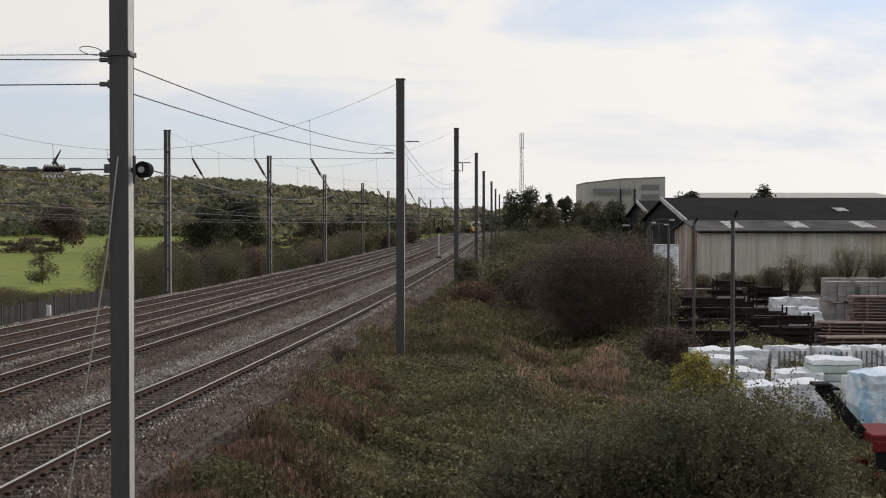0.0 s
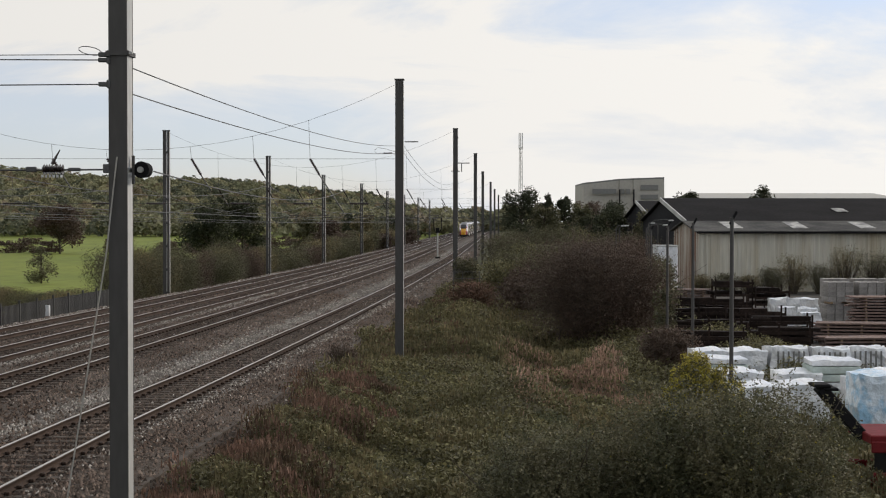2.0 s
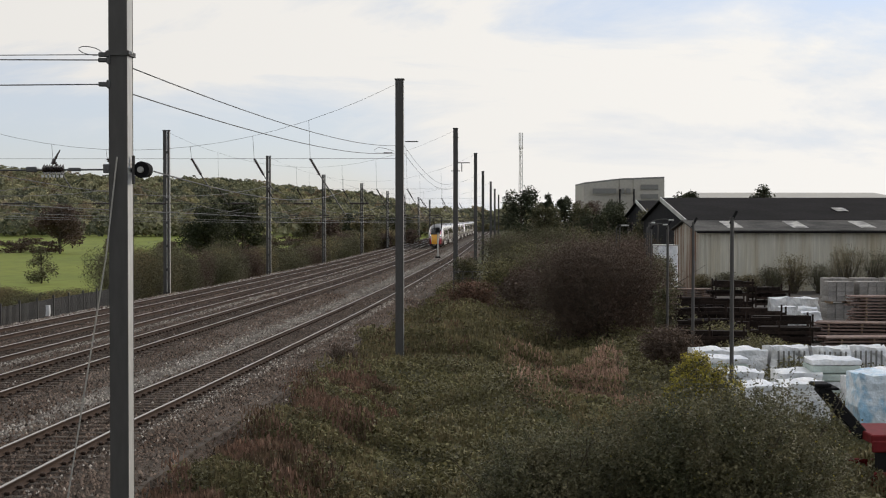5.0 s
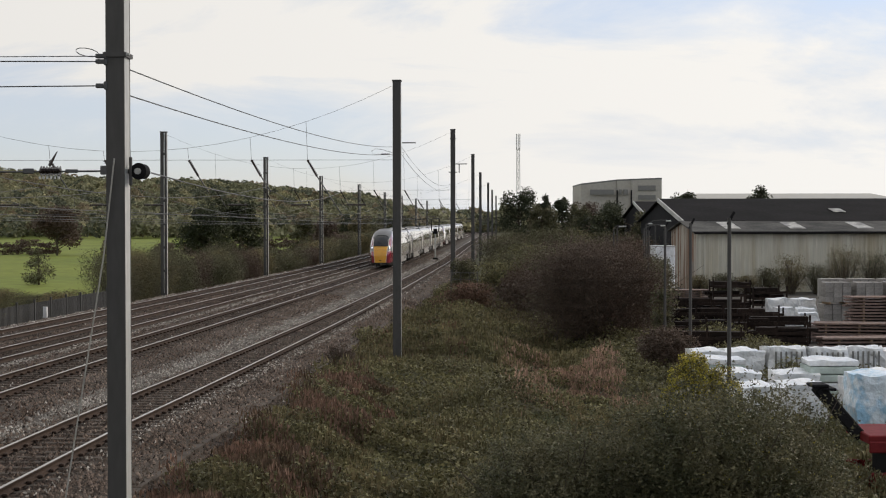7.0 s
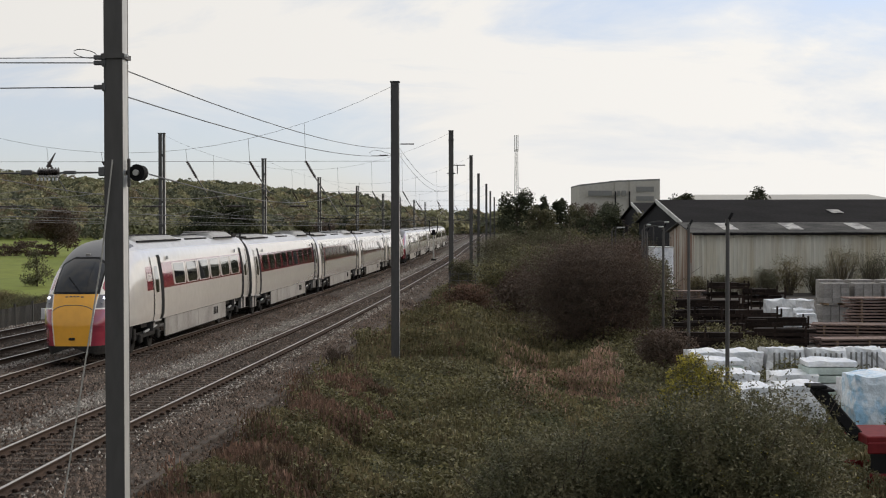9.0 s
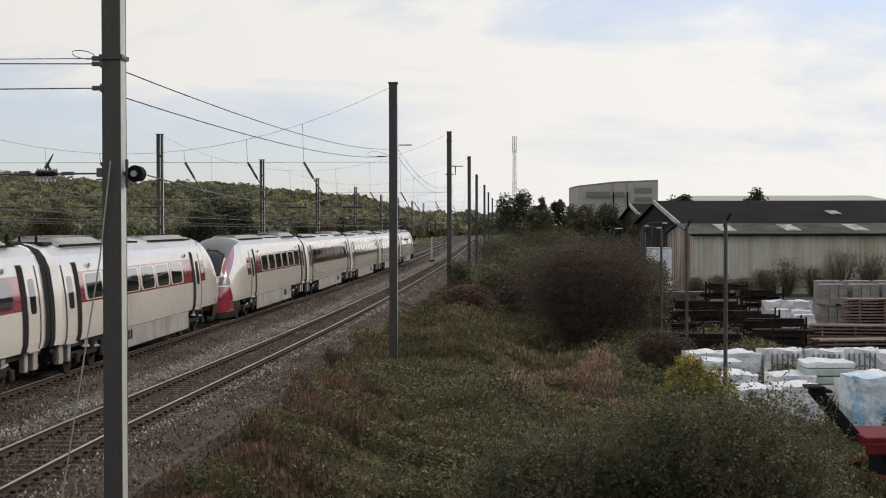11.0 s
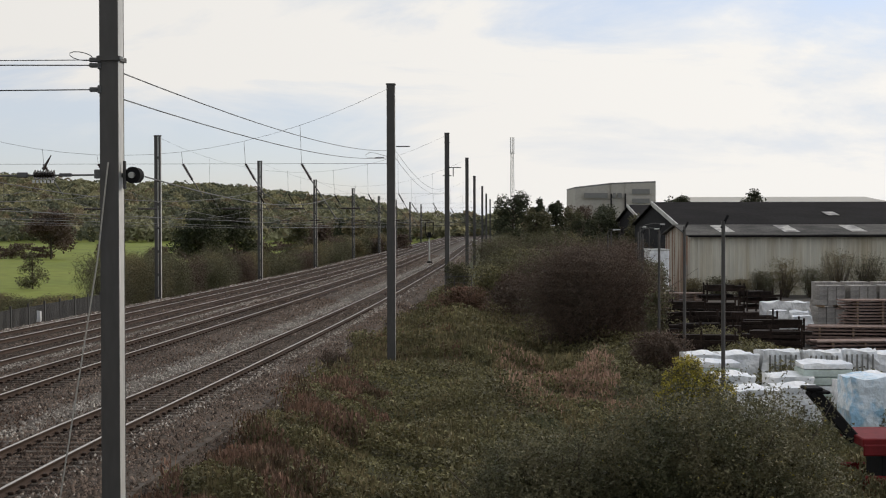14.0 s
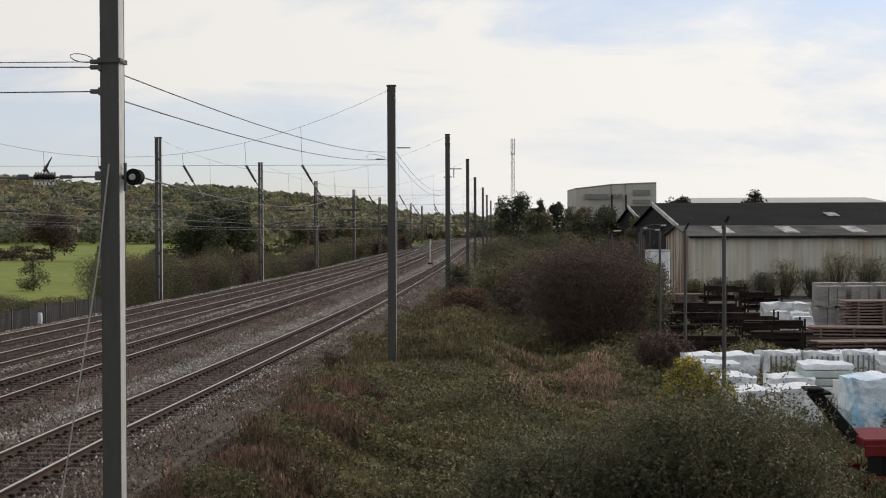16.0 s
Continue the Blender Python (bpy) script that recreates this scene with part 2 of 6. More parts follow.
    "wrap": material("white pallet wrap", (0.82, 0.825, 0.83), 0.3, vary=0.12, scale=2.4, fine=9, second=(0.64, 0.665, 0.69), bump=0.8, bump_d=0.04, coat=0.3),
    "wrap_blue": material("blue tinted pallet wrap", (0.66, 0.748, 0.814), 0.3, vary=0.12, scale=3.0, fine=9, second=(0.33, 0.55, 0.726), bump=0.8, bump_d=0.04, coat=0.3, spread=(0.5, 0.62)),
    "slab": material("green grey insulation slab", (0.45, 0.52, 0.48), 0.7, vary=0.12, scale=2, fine=10),
    "block": material("grey concrete block", (0.30, 0.285, 0.265), 0.85, vary=0.15, scale=1.5, fine=10, second=(0.22, 0.205, 0.19), obj=0.2),
    "wood": material("weathered timber", (0.22, 0.15, 0.125), 0.8, vary=0.25, scale=1, fine=10, second=(0.11, 0.075, 0.06), obj=0.3, island=0.25),
    "steel_dark": material("dark rusted steelwork", (0.022, 0.015, 0.012), 0.9, vary=0.4, scale=1, fine=8, spec=0.15, obj=0.3, island=0.4),
    "forklift": material("red machine paint", (0.15, 0.013, 0.015), 0.7, vary=0.2, scale=1.5, fine=6, spec=0.2),
    "pallet": material("pallet wood", (0.30, 0.21, 0.13), 0.85, vary=0.25),
}


# ---- builders ----
def part(name, bm, mat, parent=None, label="", smooth=False):
    """Links a bmesh as one mesh object, under a thing or a part if one is given."""
    me = bpy.data.meshes.new(name)
    bm.to_mesh(me)
    bm.free()
    if smooth:
        me.polygons.foreach_set("use_smooth", [True] * len(me.polygons))
    me.materials.append(M[mat])
    ob = new(name, me)
    ob.parent = parent
    if label:
        tagged(ob, label)
    return ob


def thing(name, at, label, category, group="", kind="", rz=0.0):
    e = new(name)
    e.matrix_basis = pose(*at, 0, 0, rz)
    return tagged(e, label, category, group, kind)


def share(src, parent, m, name=None):
    """A further piece on the same mesh data."""
    o = new(name or src.name.split(".")[0], src.data)
    o.parent = parent
    o.matrix_basis = m
    return o


def boxes(*specs, bevel=0.0):
    """A bmesh of boxes, each (cx, cy, cz, sx, sy, sz) or with a seventh value, its turn round z in degrees."""
    bm = bmesh.new()
    for s in specs:
        m = pose(s[0], s[1], s[2], 0, 0, s[6] if len(s) > 6 else 0) @ Matrix.Diagonal((s[3], s[4], s[5], 1))
        bmesh.ops.create_cube(bm, size=1, matrix=m)
    if bevel:
        bmesh.ops.bevel(bm, geom=bm.edges[:], offset=bevel, segments=1, affect="EDGES")
    return bm


def tube(bm, a, b, r0, r1=None, seg=8):
    a, b = Vector(a), Vector(b)
    d = b - a
    m = Matrix.Translation((a + b) / 2) @ d.to_track_quat("Z", "Y").to_matrix().to_4x4()
    bmesh.ops.create_cone(bm, cap_ends=True, segments=seg, radius1=r0, radius2=r0 if r1 is None else r1, depth=d.length, matrix=m)
    return bm


def poly_tube(bm, pts, r, seg=5):
    """A bent round bar through the points."""
    pts = [Vector(p) for p in pts]
    rings = []
    for i, p in enumerate(pts):
        d = (pts[min(i + 1, len(pts) - 1)] - pts[max(i - 1, 0)]).normalized()
        q = d.to_track_quat("Z", "Y").to_matrix()
        rings.append([bm.verts.new(p + q @ Vector((r * math.cos(2 * math.pi * k / seg), r * math.sin(2 * math.pi * k / seg), 0))) for k in range(seg)])
    for a, b in zip(rings, rings[1:]):
        for k in range(seg):
            bm.faces.new((a[k], a[(k + 1) % seg], b[(k + 1) % seg], b[k]))
    return bm


def prism(bm, outline, a, b):
    """An outline of (u, v) swept from frame a to frame b, both 4x4, u and v along their x and y axes."""
    n = len(outline)
    va = [bm.verts.new(a @ Vector((u, v, 0))) for u, v in outline]
    vb = [bm.verts.new(b @ Vector((u, v, 0))) for u, v in outline]
    for k in range(n):
        bm.faces.new((va[k], va[(k + 1) % n], vb[(k + 1) % n], vb[k]))
    bm.faces.new(va[::-1])
    bm.faces.new(vb)
    return bm


def mesh_np(name, verts, faces, mat, parent=None, smooth=False):
    """A mesh from numpy arrays of corners and of equal-sided faces."""
    me = bpy.data.meshes.new(name)
    k = faces.shape[1]
    me.vertices.add(len(verts))
    me.vertices.foreach_set("co", verts.astype(np.float32).ravel())
    me.loops.add(faces.size)
    me.loops.foreach_set("vertex_index", faces.astype(np.int32).ravel())
    me.polygons.add(len(faces))
    me.polygons.foreach_set("loop_start", np.arange(0, faces.size, k, dtype=np.int32))
    me.polygons.foreach_set("loop_total", np.full(len(faces), k, dtype=np.int32))
    me.update(calc_edges=True)
    if smooth:
        me.polygons.foreach_set("use_smooth", np.ones(len(faces), dtype=bool))
    me.materials.append(M[mat])
    ob = new(name, me)
    ob.parent = parent
    return ob


RNG = np.random.default_rng(7)


def leaf_quads(pts, size, slim=0.55, flat=0.35, three=False):
    """Corners and faces of one folded, pointed leaf at each point, or of a three-cornered one; size in metres, flat pulls the leaves level."""
    n = len(pts)
    size = size * RNG.uniform(0.6, 1.35, n)[:, None]
    a = RNG.normal(size=(n, 3))
    a[:, 2] *= 1 - flat
    a /= np.linalg.norm(a, axis=1)[:, None]
    b = RNG.normal(size=(n, 3))
    b[:, 2] *= 1 - flat
    b -= (b * a).sum(1)[:, None] * a
    b /= np.linalg.norm(b, axis=1)[:, None]
    c = np.cross(a, b)
    if three:
        v = np.empty((n, 3, 3))
        v[:, 0] = pts - a * size * 0.5 + b * size * slim * 0.6
        v[:, 1] = pts - a * size * 0.4 - b * size * slim * 0.6
        v[:, 2] = pts + a * size * 0.6
        return v.reshape(-1, 3), np.arange(n * 3).reshape(n, 3)
    v = np.empty((n, 4, 3))
    v[:, 0] = pts - a * size * 0.5
    v[:, 1] = pts + b * size * slim * 0.5 + c * size * 0.12
    v[:, 2] = pts + a * size * 0.5
    v[:, 3] = pts - b * size * slim * 0.5 + c * size * 0.12
    f = np.arange(n * 4).reshape(n, 4)
    return v.reshape(-1, 3), f


def lobe_points(lobes, n, gap=0.0, shell=0.5):
    """Points in the outer part of a union of ellipsoids (x, y, z, rx, ry, rz), thinned into clumps."""
    L = np.array(lobes, float)
    vol = L[:, 3] * L[:, 4] * L[:, 5]
    which = RNG.choice(len(L), n, p=vol ** 0.67 / (vol ** 0.67).sum())
    d = RNG.normal(size=(n, 3))
    d /= np.linalg.norm(d, axis=1)[:, None]
    r = RNG.uniform(shell, 1.0, n) ** 0.7
    lump = 1 + 0.12 * np.sin(d[:, 0] * 9 + which * 1.7) * np.sin(d[:, 1] * 8 + which) + 0.12 * np.sin(d[:, 2] * 11 + which * 2.3) + 0.06 * np.sin(d[:, 0] * 23 + which) * np.sin(d[:, 2] * 19)
    r = r * lump + RNG.exponential(0.016, n)
    p = L[which, :3] + d * r[:, None] * L[which, 3:]
    if gap:
        s = np.sin(p[:, 0] * 2.1 / gap + 1.3 * np.sin(p[:, 2] * 1.7 / gap)) * np.sin(p[:, 1] * 2.3 / gap) * np.sin(p[:, 2] * 2.7 / gap + 0.5)
        p = p[s > -0.35]
    return p


# ---- the line of the railway: distances along y, the offset across it ----
LEAN = 0.0515
TRACKS = (-9.54, -14.42, -17.9, -21.3)


def bend(y):
    return -0.0095 * max(0.0, y - 190) if y < 350 else -1.52 - 0.006 * (y - 350)


def dip(y):
    """The shallow sag of the line."""
    k = max(0.0, min(1.0, (y - 34) / 100))
    q = max(0.0, min(1.0, (y - 240) / 330))
    return -0.62 * k * (2 - k) + 0.45 * q


def line_x(u, y):
    return u + LEAN * y + bend(y)


def fast(y):
    """The same for the three farther tracks, which lie a little higher."""
    k = max(0.0, min(1.0, (y - 48) / 140))
    q = max(0.0, min(1.0, (y - 240) / 330))
    return -0.42 * k * (2 - k) + 0.27 * q


def level(u, y):
    k = max(0.0, min(1.0, (-11.2 - u) / 2.0))
    return dip(y) * (1 - k) + fast(y) * k


def bank(x, y):
    """Height of the natural ground."""
    u = x - LEAN * y - bend(y)
    if u < -22.5:
        k = min(1.0, (-22.5 - u) / 9.0)
        z = -0.75 + fast(y) - 1.4 * k * k * (3 - 2 * k)
        if y > 640 and x < 60:
            far = min(1.0, (y - 640) / 760)
            crest = float(np.interp(x / y, (-0.4, -0.286, -0.122, -0.049, -0.0124, 0.01), (1.02, 1.0, 0.78, 0.56, 0.16, 0.04)))
            z += 40 * far * far * (3 - 2 * far) * crest * (1 + 0.05 * math.sin(x * 0.013) + 0.04 * math.sin(x * 0.031 + 1))
        return z
    if u < -6.2:
        return -0.85 + dip(y)
    k = min(1.0, (u + 6.2) / 2.0)
    h = -0.85 + dip(y) * (1 - 0.5 * k) + 0.3 * k + 0.25 * k * math.sin(x * 0.9) * math.sin(y * 0.35)
    k = max(0.0, min(1.0, (x - 5.5) / 3.0))
    return h * (1 - k) - 0.3 * k


def build_ground():
    xs = sorted({-2600, -2000, -1500, -1200, -1000, -800, -650, -520, -420, -340, -280, -230, -190, -160, -135, -115, -100, -88, -76, -66, -58, -50, -44, -40,
                 *range(-38, 24, 1), 26, 29, 33, 38, 45, 55, 70, 90, 120, 160, 220, 300, 420, 600, 900, 1400, 2600})
    ys = sorted({-300, -150, -60, -20, *range(0, 120, 3), *range(120, 300, 10), *range(300, 640, 30), *range(640, 1500, 60), 1700, 2200, 3000, 4500})
    v = np.array([(x, y, bank(x, y)) for y in ys for x in xs])
    w = len(xs)
    f = np.array([(j * w + i, j * w + i + 1, (j + 1) * w + i + 1, (j + 1) * w + i) for j in range(len(ys) - 1) for i in range(w - 1)])
    g = mesh_np("ground", v, f, "earth", smooth=True)
    g.data.materials.append(M["grass"])
    g.data.materials.append(M["yard"])
    idx = np.zeros(len(f), dtype=np.int32)
    c = v[f].mean(1)
    u = c[:, 0] - LEAN * c[:, 1]
    idx[(u < -36) & (c[:, 1] > 100)] = 1
    idx[(c[:, 0] > 9.5) & (c[:, 1] < 140)] = 2
    g.data.polygons.foreach_set("material_index", idx)
    tagged(g, "rough earth bank, green fields and yard ground", "ground", kind="structure")


def sweep(name, outline, u, y0, y1, step, mat, parent=None):
    """A section (across, up) swept along the railway at the offset u."""
    ys = np.arange(y0, y1 + 0.01, step)
    n = len(outline)
    v = np.array([(line_x(u, y) + a, y, b + level(u + a, y)) for y in ys for a, b in outline])
    f = np.array([(i * n + k, i * n + (k + 1) % n, (i + 1) * n + (k + 1) % n, (i + 1) * n + k) for i in range(len(ys) - 1) for k in range(n)])
    return mesh_np(name, v, f[:, ::-1], mat, parent)


def build_tracks():
    outline = [(-25.0, -0.85), (-23.6, -0.25), (-22.55, -0.2), (-20.05, -0.19), (-19.15, -0.19), (-16.65, -0.19), (-15.67, -0.19), (-13.17, -0.19), (-12.1, -0.2), (-10.79, -0.19), (-8.29, -0.19), (-7.2, -0.24), (-6.0, -0.82)]
    bed = sweep("ballast", outline, 0, -60, 1000, 5, "ballast")
    for k in ("ballast_dark", "ballast_grey"):
        bed.data.materials.append(M[k])
    strip = np.array([0, 0, 1, 1, 1, 0, 1, 0, 2, 1, 0, 0, 0], dtype=np.int32)
    bed.data.polygons.foreach_set("material_index", np.resize(strip, len(bed.data.polygons)))
    tagged(bed, "brown grey crushed stone ballast under the tracks", "ballast", kind="structure")
    # loose stones on the nearer ballast
    n = 165000
    y = 20 + 85 * RNG.random(n) ** 1.9
    y[-26000:] = RNG.uniform(95, 260, 26000)
    u = RNG.uniform(-24.2, -6.4, n)
    keep = np.ones(n, bool)
    for t in TRACKS:
        keep &= np.abs(np.abs(u - t) - 0.7535) > 0.13
    y, u = y[keep], u[keep]
    z = np.where(u > -7.2, -0.22 - (u + 7.2) * 0.46, np.where(u < -23.6, -0.23 - (-23.6 - u) * 0.4, -0.185)) + RNG.uniform(-0.01, 0.035, len(u))
    z += np.array([level(a, v) for a, v in zip(u, y)])
    p = np.stack([u + LEAN * y + np.array([bend(v) for v in y]), y, z], 1)
    s = (RNG.uniform(0.02, 0.046, len(p)) * np.clip(y / 75, 1.0, 1.7))[:, None]
    base = np.array([(1, 0, -0.4), (-0.4, 0.9, -0.4), (-0.6, -0.8, -0.4), (0.1, 0.05, 0.9)])
    jit = base[None] + RNG.normal(0, 0.22, (len(p), 4, 3))
    v = (p[:, None] + jit * s[:, :, None]).reshape(-1, 3)
    t = np.array([(0, 1, 3), (1, 2, 3), (2, 0, 3)])
    f = (np.arange(len(p))[:, None, None] * 4 + t[None]).reshape(-1, 3)
    chance = 0.9 * np.exp(-((u + 11.3) / 0.4) ** 2) + 0.95 * np.exp(-((u + 16.75) / 0.28) ** 2) + 0.6 * np.exp(-((u + 8.35) / 0.25) ** 2) + 0.6 * np.exp(-((u + 23.3) / 0.3) ** 2) + 0.025
    chance *= np.clip((y - 26) / 14, 0.25, 1.0)
    pale = RNG.random(len(u)) < chance
    oily = np.zeros(len(u), bool)
    for t0 in TRACKS:
        oily |= np.abs(u - t0) < 1.2
    oily &= (RNG.random(len(u)) < np.where(u > -11, 0.5, 0.85)) & ~pale
    for sel, mat, lab in ((~pale & ~oily, "stone", "loose brown crushed stones beside the rails"), (oily, "stone_dark", "dark oily crushed stones between the rails"), (pale, "stone_pale", "strip of fresh pale crushed stone beside the rails")):
        q = np.repeat(sel, 3)
        o = mesh_np("ballast_stones", v, f[q], mat)
        tagged(o, lab, "stones", kind="stuff")
    head = [(-0.028, 0.0), (0.028, 0.0), (0.034, -0.007), (-0.034, -0.007)]
    web = [(-0.036, -0.0075), (0.036, -0.0075), (0.036, -0.036), (0.01, -0.042), (0.014, -0.13), (0.07, -0.148), (0.07, -0.158), (-0.07, -0.158), (-0.07, -0.148), (-0.014, -0.13), (-0.01, -0.042), (-0.036, -0.036)]
    for u in TRACKS:
        tr = thing("railway_track", (0, 0, 0), "railway track of worn steel rails on concrete sleepers", "track", "tracks of the main line", "structure")
        for s in (-0.7535, 0.7535):
            r = sweep("rail", web, u + s, -60, 900, 5, "rust", tr)
            sweep("rail_head", head, u + s, -60, 900, 5, "rail", r)


def build_sleepers():
    """Sleepers and the rail clips on them, nearest stretch piece by piece."""
    bm = boxes((0, 0, -0.235, 2.5, 0.26, 0.14), bevel=0.02)
    clip = boxes((0, 0, 0, 0.10, 0.12, 0.055), bevel=0.012)
    src = part("sleeper", bm, "sleeper")
    csrc = part("rail_clip", clip, "rust")
    tracks = [o for o in bpy.data.objects if o.name.startswith("railway_track")]
    tracks.sort(key=lambda o: o.name)
    rz = -math.degrees(math.atan(LEAN))
    for i, (u, tr) in enumerate(zip(TRACKS, tracks)):
        last = 150 if i == 0 else 120
        y, k = 17.0, 0
        while k < last:
            share(src, tr, pose(line_x(u, y), y, level(u, y), 0, 0, rz))
            if i < 2 and k < 120:
                for s in (-0.80 - 0.055, -0.65 - 0.0, 0.65, 0.80 + 0.055):
                    share(csrc, tr, pose(line_x(u + s, y), y, level(u, y) - 0.125, 0, 0, rz))
            y += 0.65
            k += 1
    bpy.data.objects.remove(src)
    bpy.data.objects.remove(csrc)


def build_trough():
    """Concrete cable trough along the foot of the ballast, lid by lid."""
    t = thing("cable_trough", (0, 0, 0), "line of grey concrete cable trough lids beside the ballast", "cable trough", kind="structure")
    src = None
    rz = -math.degrees(math.atan(LEAN))
    rnd = random.Random(8)
    for k in range(64):
        y = 22 + k * 0.92
        m = pose(side_x(-7.05, y) + rnd.uniform(-0.02, 0.02), y, -0.40 + dip(y) + rnd.uniform(-0.015, 0.015), rnd.uniform(-1, 1), rnd.uniform(-2, 2), rz + rnd.uniform(-1, 1))
        if src is None:
            src = part("lid", boxes((0, 0, 0, 0.42, 0.9, 0.14), bevel=0.012), "sleeper", t)
            src.matrix_basis = m
        else:
            share(src, t, m)


def side_x(u, y):
    return u + LEAN * y


build_ground()
build_tracks()
build_trough()


# ---- overhead line ----
def h_mast(x, y, top, label, width=0.27, base=-0.7, rz=0.0, depth=0.25):
    """A closed steel mast of two flanges and side plates, with its cap and foundation."""
    t = thing("overhead_line_mast", (x, y, base), label, "mast", "masts of the overhead line", rz=rz)
    h, w, d = top - base, width, depth
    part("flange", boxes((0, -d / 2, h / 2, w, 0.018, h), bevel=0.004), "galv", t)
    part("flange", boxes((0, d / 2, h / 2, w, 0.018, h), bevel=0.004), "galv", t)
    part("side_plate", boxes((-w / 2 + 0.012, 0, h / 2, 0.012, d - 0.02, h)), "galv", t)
    # the sun on the right face is put into this plate's paler colour
    part("side_plate", boxes((w / 2 - 0.010, 0, h / 2, 0.012, d - 0.02, h)), "galv_light", t, "side plate coloured pale as if sunlit")
    part("cap", boxes((0, 0, h + 0.03, w + 0.05, d + 0.05, 0.06), bevel=0.01), "galv", t)
    part("base_plate", boxes((0, 0, 0.02, w + 0.2, d + 0.2, 0.04), bevel=0.008), "galv", t)
    part("foundation", boxes((0, 0, -0.22, 0.75, 0.75, 0.44), bevel=0.03), "sleeper", t, "pale concrete foundation block")
    return t, h


def twin_mast(x, y, top, base=-0.6, width=0.46):
    """Two rolled channels tied by batten plates."""
    t = thing("overhead_line_mast", (x, y, base), "grey steel twin-channel railway mast standing in the trackside scrub", "mast", "masts of the overhead line", rz=-3)
    h, w = top - base, width
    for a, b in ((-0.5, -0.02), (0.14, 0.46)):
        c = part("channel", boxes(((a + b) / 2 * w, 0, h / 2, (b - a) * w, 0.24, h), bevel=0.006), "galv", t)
        # thin pale strip added on each right face, painted as sunlight
        part("flange", boxes((b * w + 0.005, 0, h / 2, 0.006, 0.23, h - 0.1)), "galv_light", c, "bright strip for the sunlit channel face")
    bat = None
    k = 0.8
    while k < h:
        o = part("batten", boxes((0.06 * w, -0.126, 0, w * 0.3, 0.01, 0.18)), "galv", t) if bat is None else share(bat, t, Matrix())
        o.location.z = k
        bat = bat or o
        k += 1.6
    part("cap", boxes((-0.02 * w, 0, h + 0.03, w + 0.04, 0.28, 0.06), bevel=0.01), "galv", t)
    return t, h


def collar(parent, z, w=0.3, d=0.25):
    part("collar", boxes((0, -d / 2 - 0.022, z, w + 0.05, 0.02, 0.05), (0, d / 2 + 0.022, z, w + 0.05, 0.02, 0.05), (-w / 2 - 0.012, 0, z, 0.02, d, 0.05), (w / 2 + 0.014, 0, z, 0.02, d, 0.05)), "galv", parent)
    part("bolt", boxes((w / 2 + 0.04, -d / 2 - 0.01, z, 0.05, 0.03, 0.03), bevel=0.005), "galv_light", parent)


def sag(a, b, drop, n=16):
    a, b = Vector(a), Vector(b)
    return [a.lerp(b, k / n) - Vector((0, 0, drop * 4 * (k / n) * (1 - k / n))) for k in range(n + 1)]


def wire(name, pts, r, label, category="wire", group="", mat="wire"):
    o = part(name, poly_tube(bmesh.new(), pts, r), mat)
    return tagged(o, label, category, group)


def insulator(bm, a, b, r, sheds=8):
    """A ribbed insulator between two points."""
    a, b = Vector(a), Vector(b)
    tube(bm, a, b, r * 0.45, seg=8)
    for k in range(sheds):
        c = a.lerp(b, (k + 0.5) / sheds)
        d = (b - a).normalized() * (b - a).length / sheds * 0.28
        tube(bm, c - d, c + d, r, r * 0.55, seg=10)
    return bm


# offsets across the line and distances of the mast pairs
RIGHT = ((-4.5, 17.4, 9.6, 0.21), (-4.5, 57.0, 9.62, 0.30), (-4.5, 105.0, 10.65, 0.32), (-4.5, 150.0, 10.9, 0.32),
         (-4.84, 192.0, 10.45, 0.32), (-4.8, 238.0, 10.3, 0.32), (-5.1, 290.0, 10.2, 0.32), (-5.2, 345.0, 10.0, 0.32))
LEFT = ((-24.3, 17.4, 9.6), (-24.3, 57.0, 9.6), (-24.3, 106.0, 10.57), (-24.3, 148.6, 10.57), (-24.3, 190.0, 9.97), (-24.3, 235.0, 9.97),
        (-24.3, 280.0, 9.6), (-24.3, 320.0, 9.6), (-24.3, 364.0, 9.7), (-24.3, 408.0, 9.7))
HANGERS = (-7.84, -9.9, -12.2, -15.3, -17.3, -20.6)


def build_masts():
    for i, (u, y, top, w) in enumerate(RIGHT):
        lab = ("tall dark grey steel railway mast beside the near track" if i < 3 else "distant grey steel railway mast beside the tracks")
        t, h = h_mast(side_x(u, y), y, top, lab, w, base=-1.0, rz=-2.95)
        if i == 0:
            collar(t, 4.5 + (389 - 97) / 2740 * 17.4 + 1.0, w)
        if i == 2:
            part("bracket", boxes((0.5, 0, h - 2.3, 0.9, 0.08, 0.06), (0.42, 0, h - 2.6, 0.06, 0.06, 0.6)), "galv", t)
            collar(t, h - 2.85, w + 0.2)
            collar(t, h - 0.6, w)
    for u, y, top in LEFT:
        twin_mast(side_x(u, y), y, top, base=-1.3)


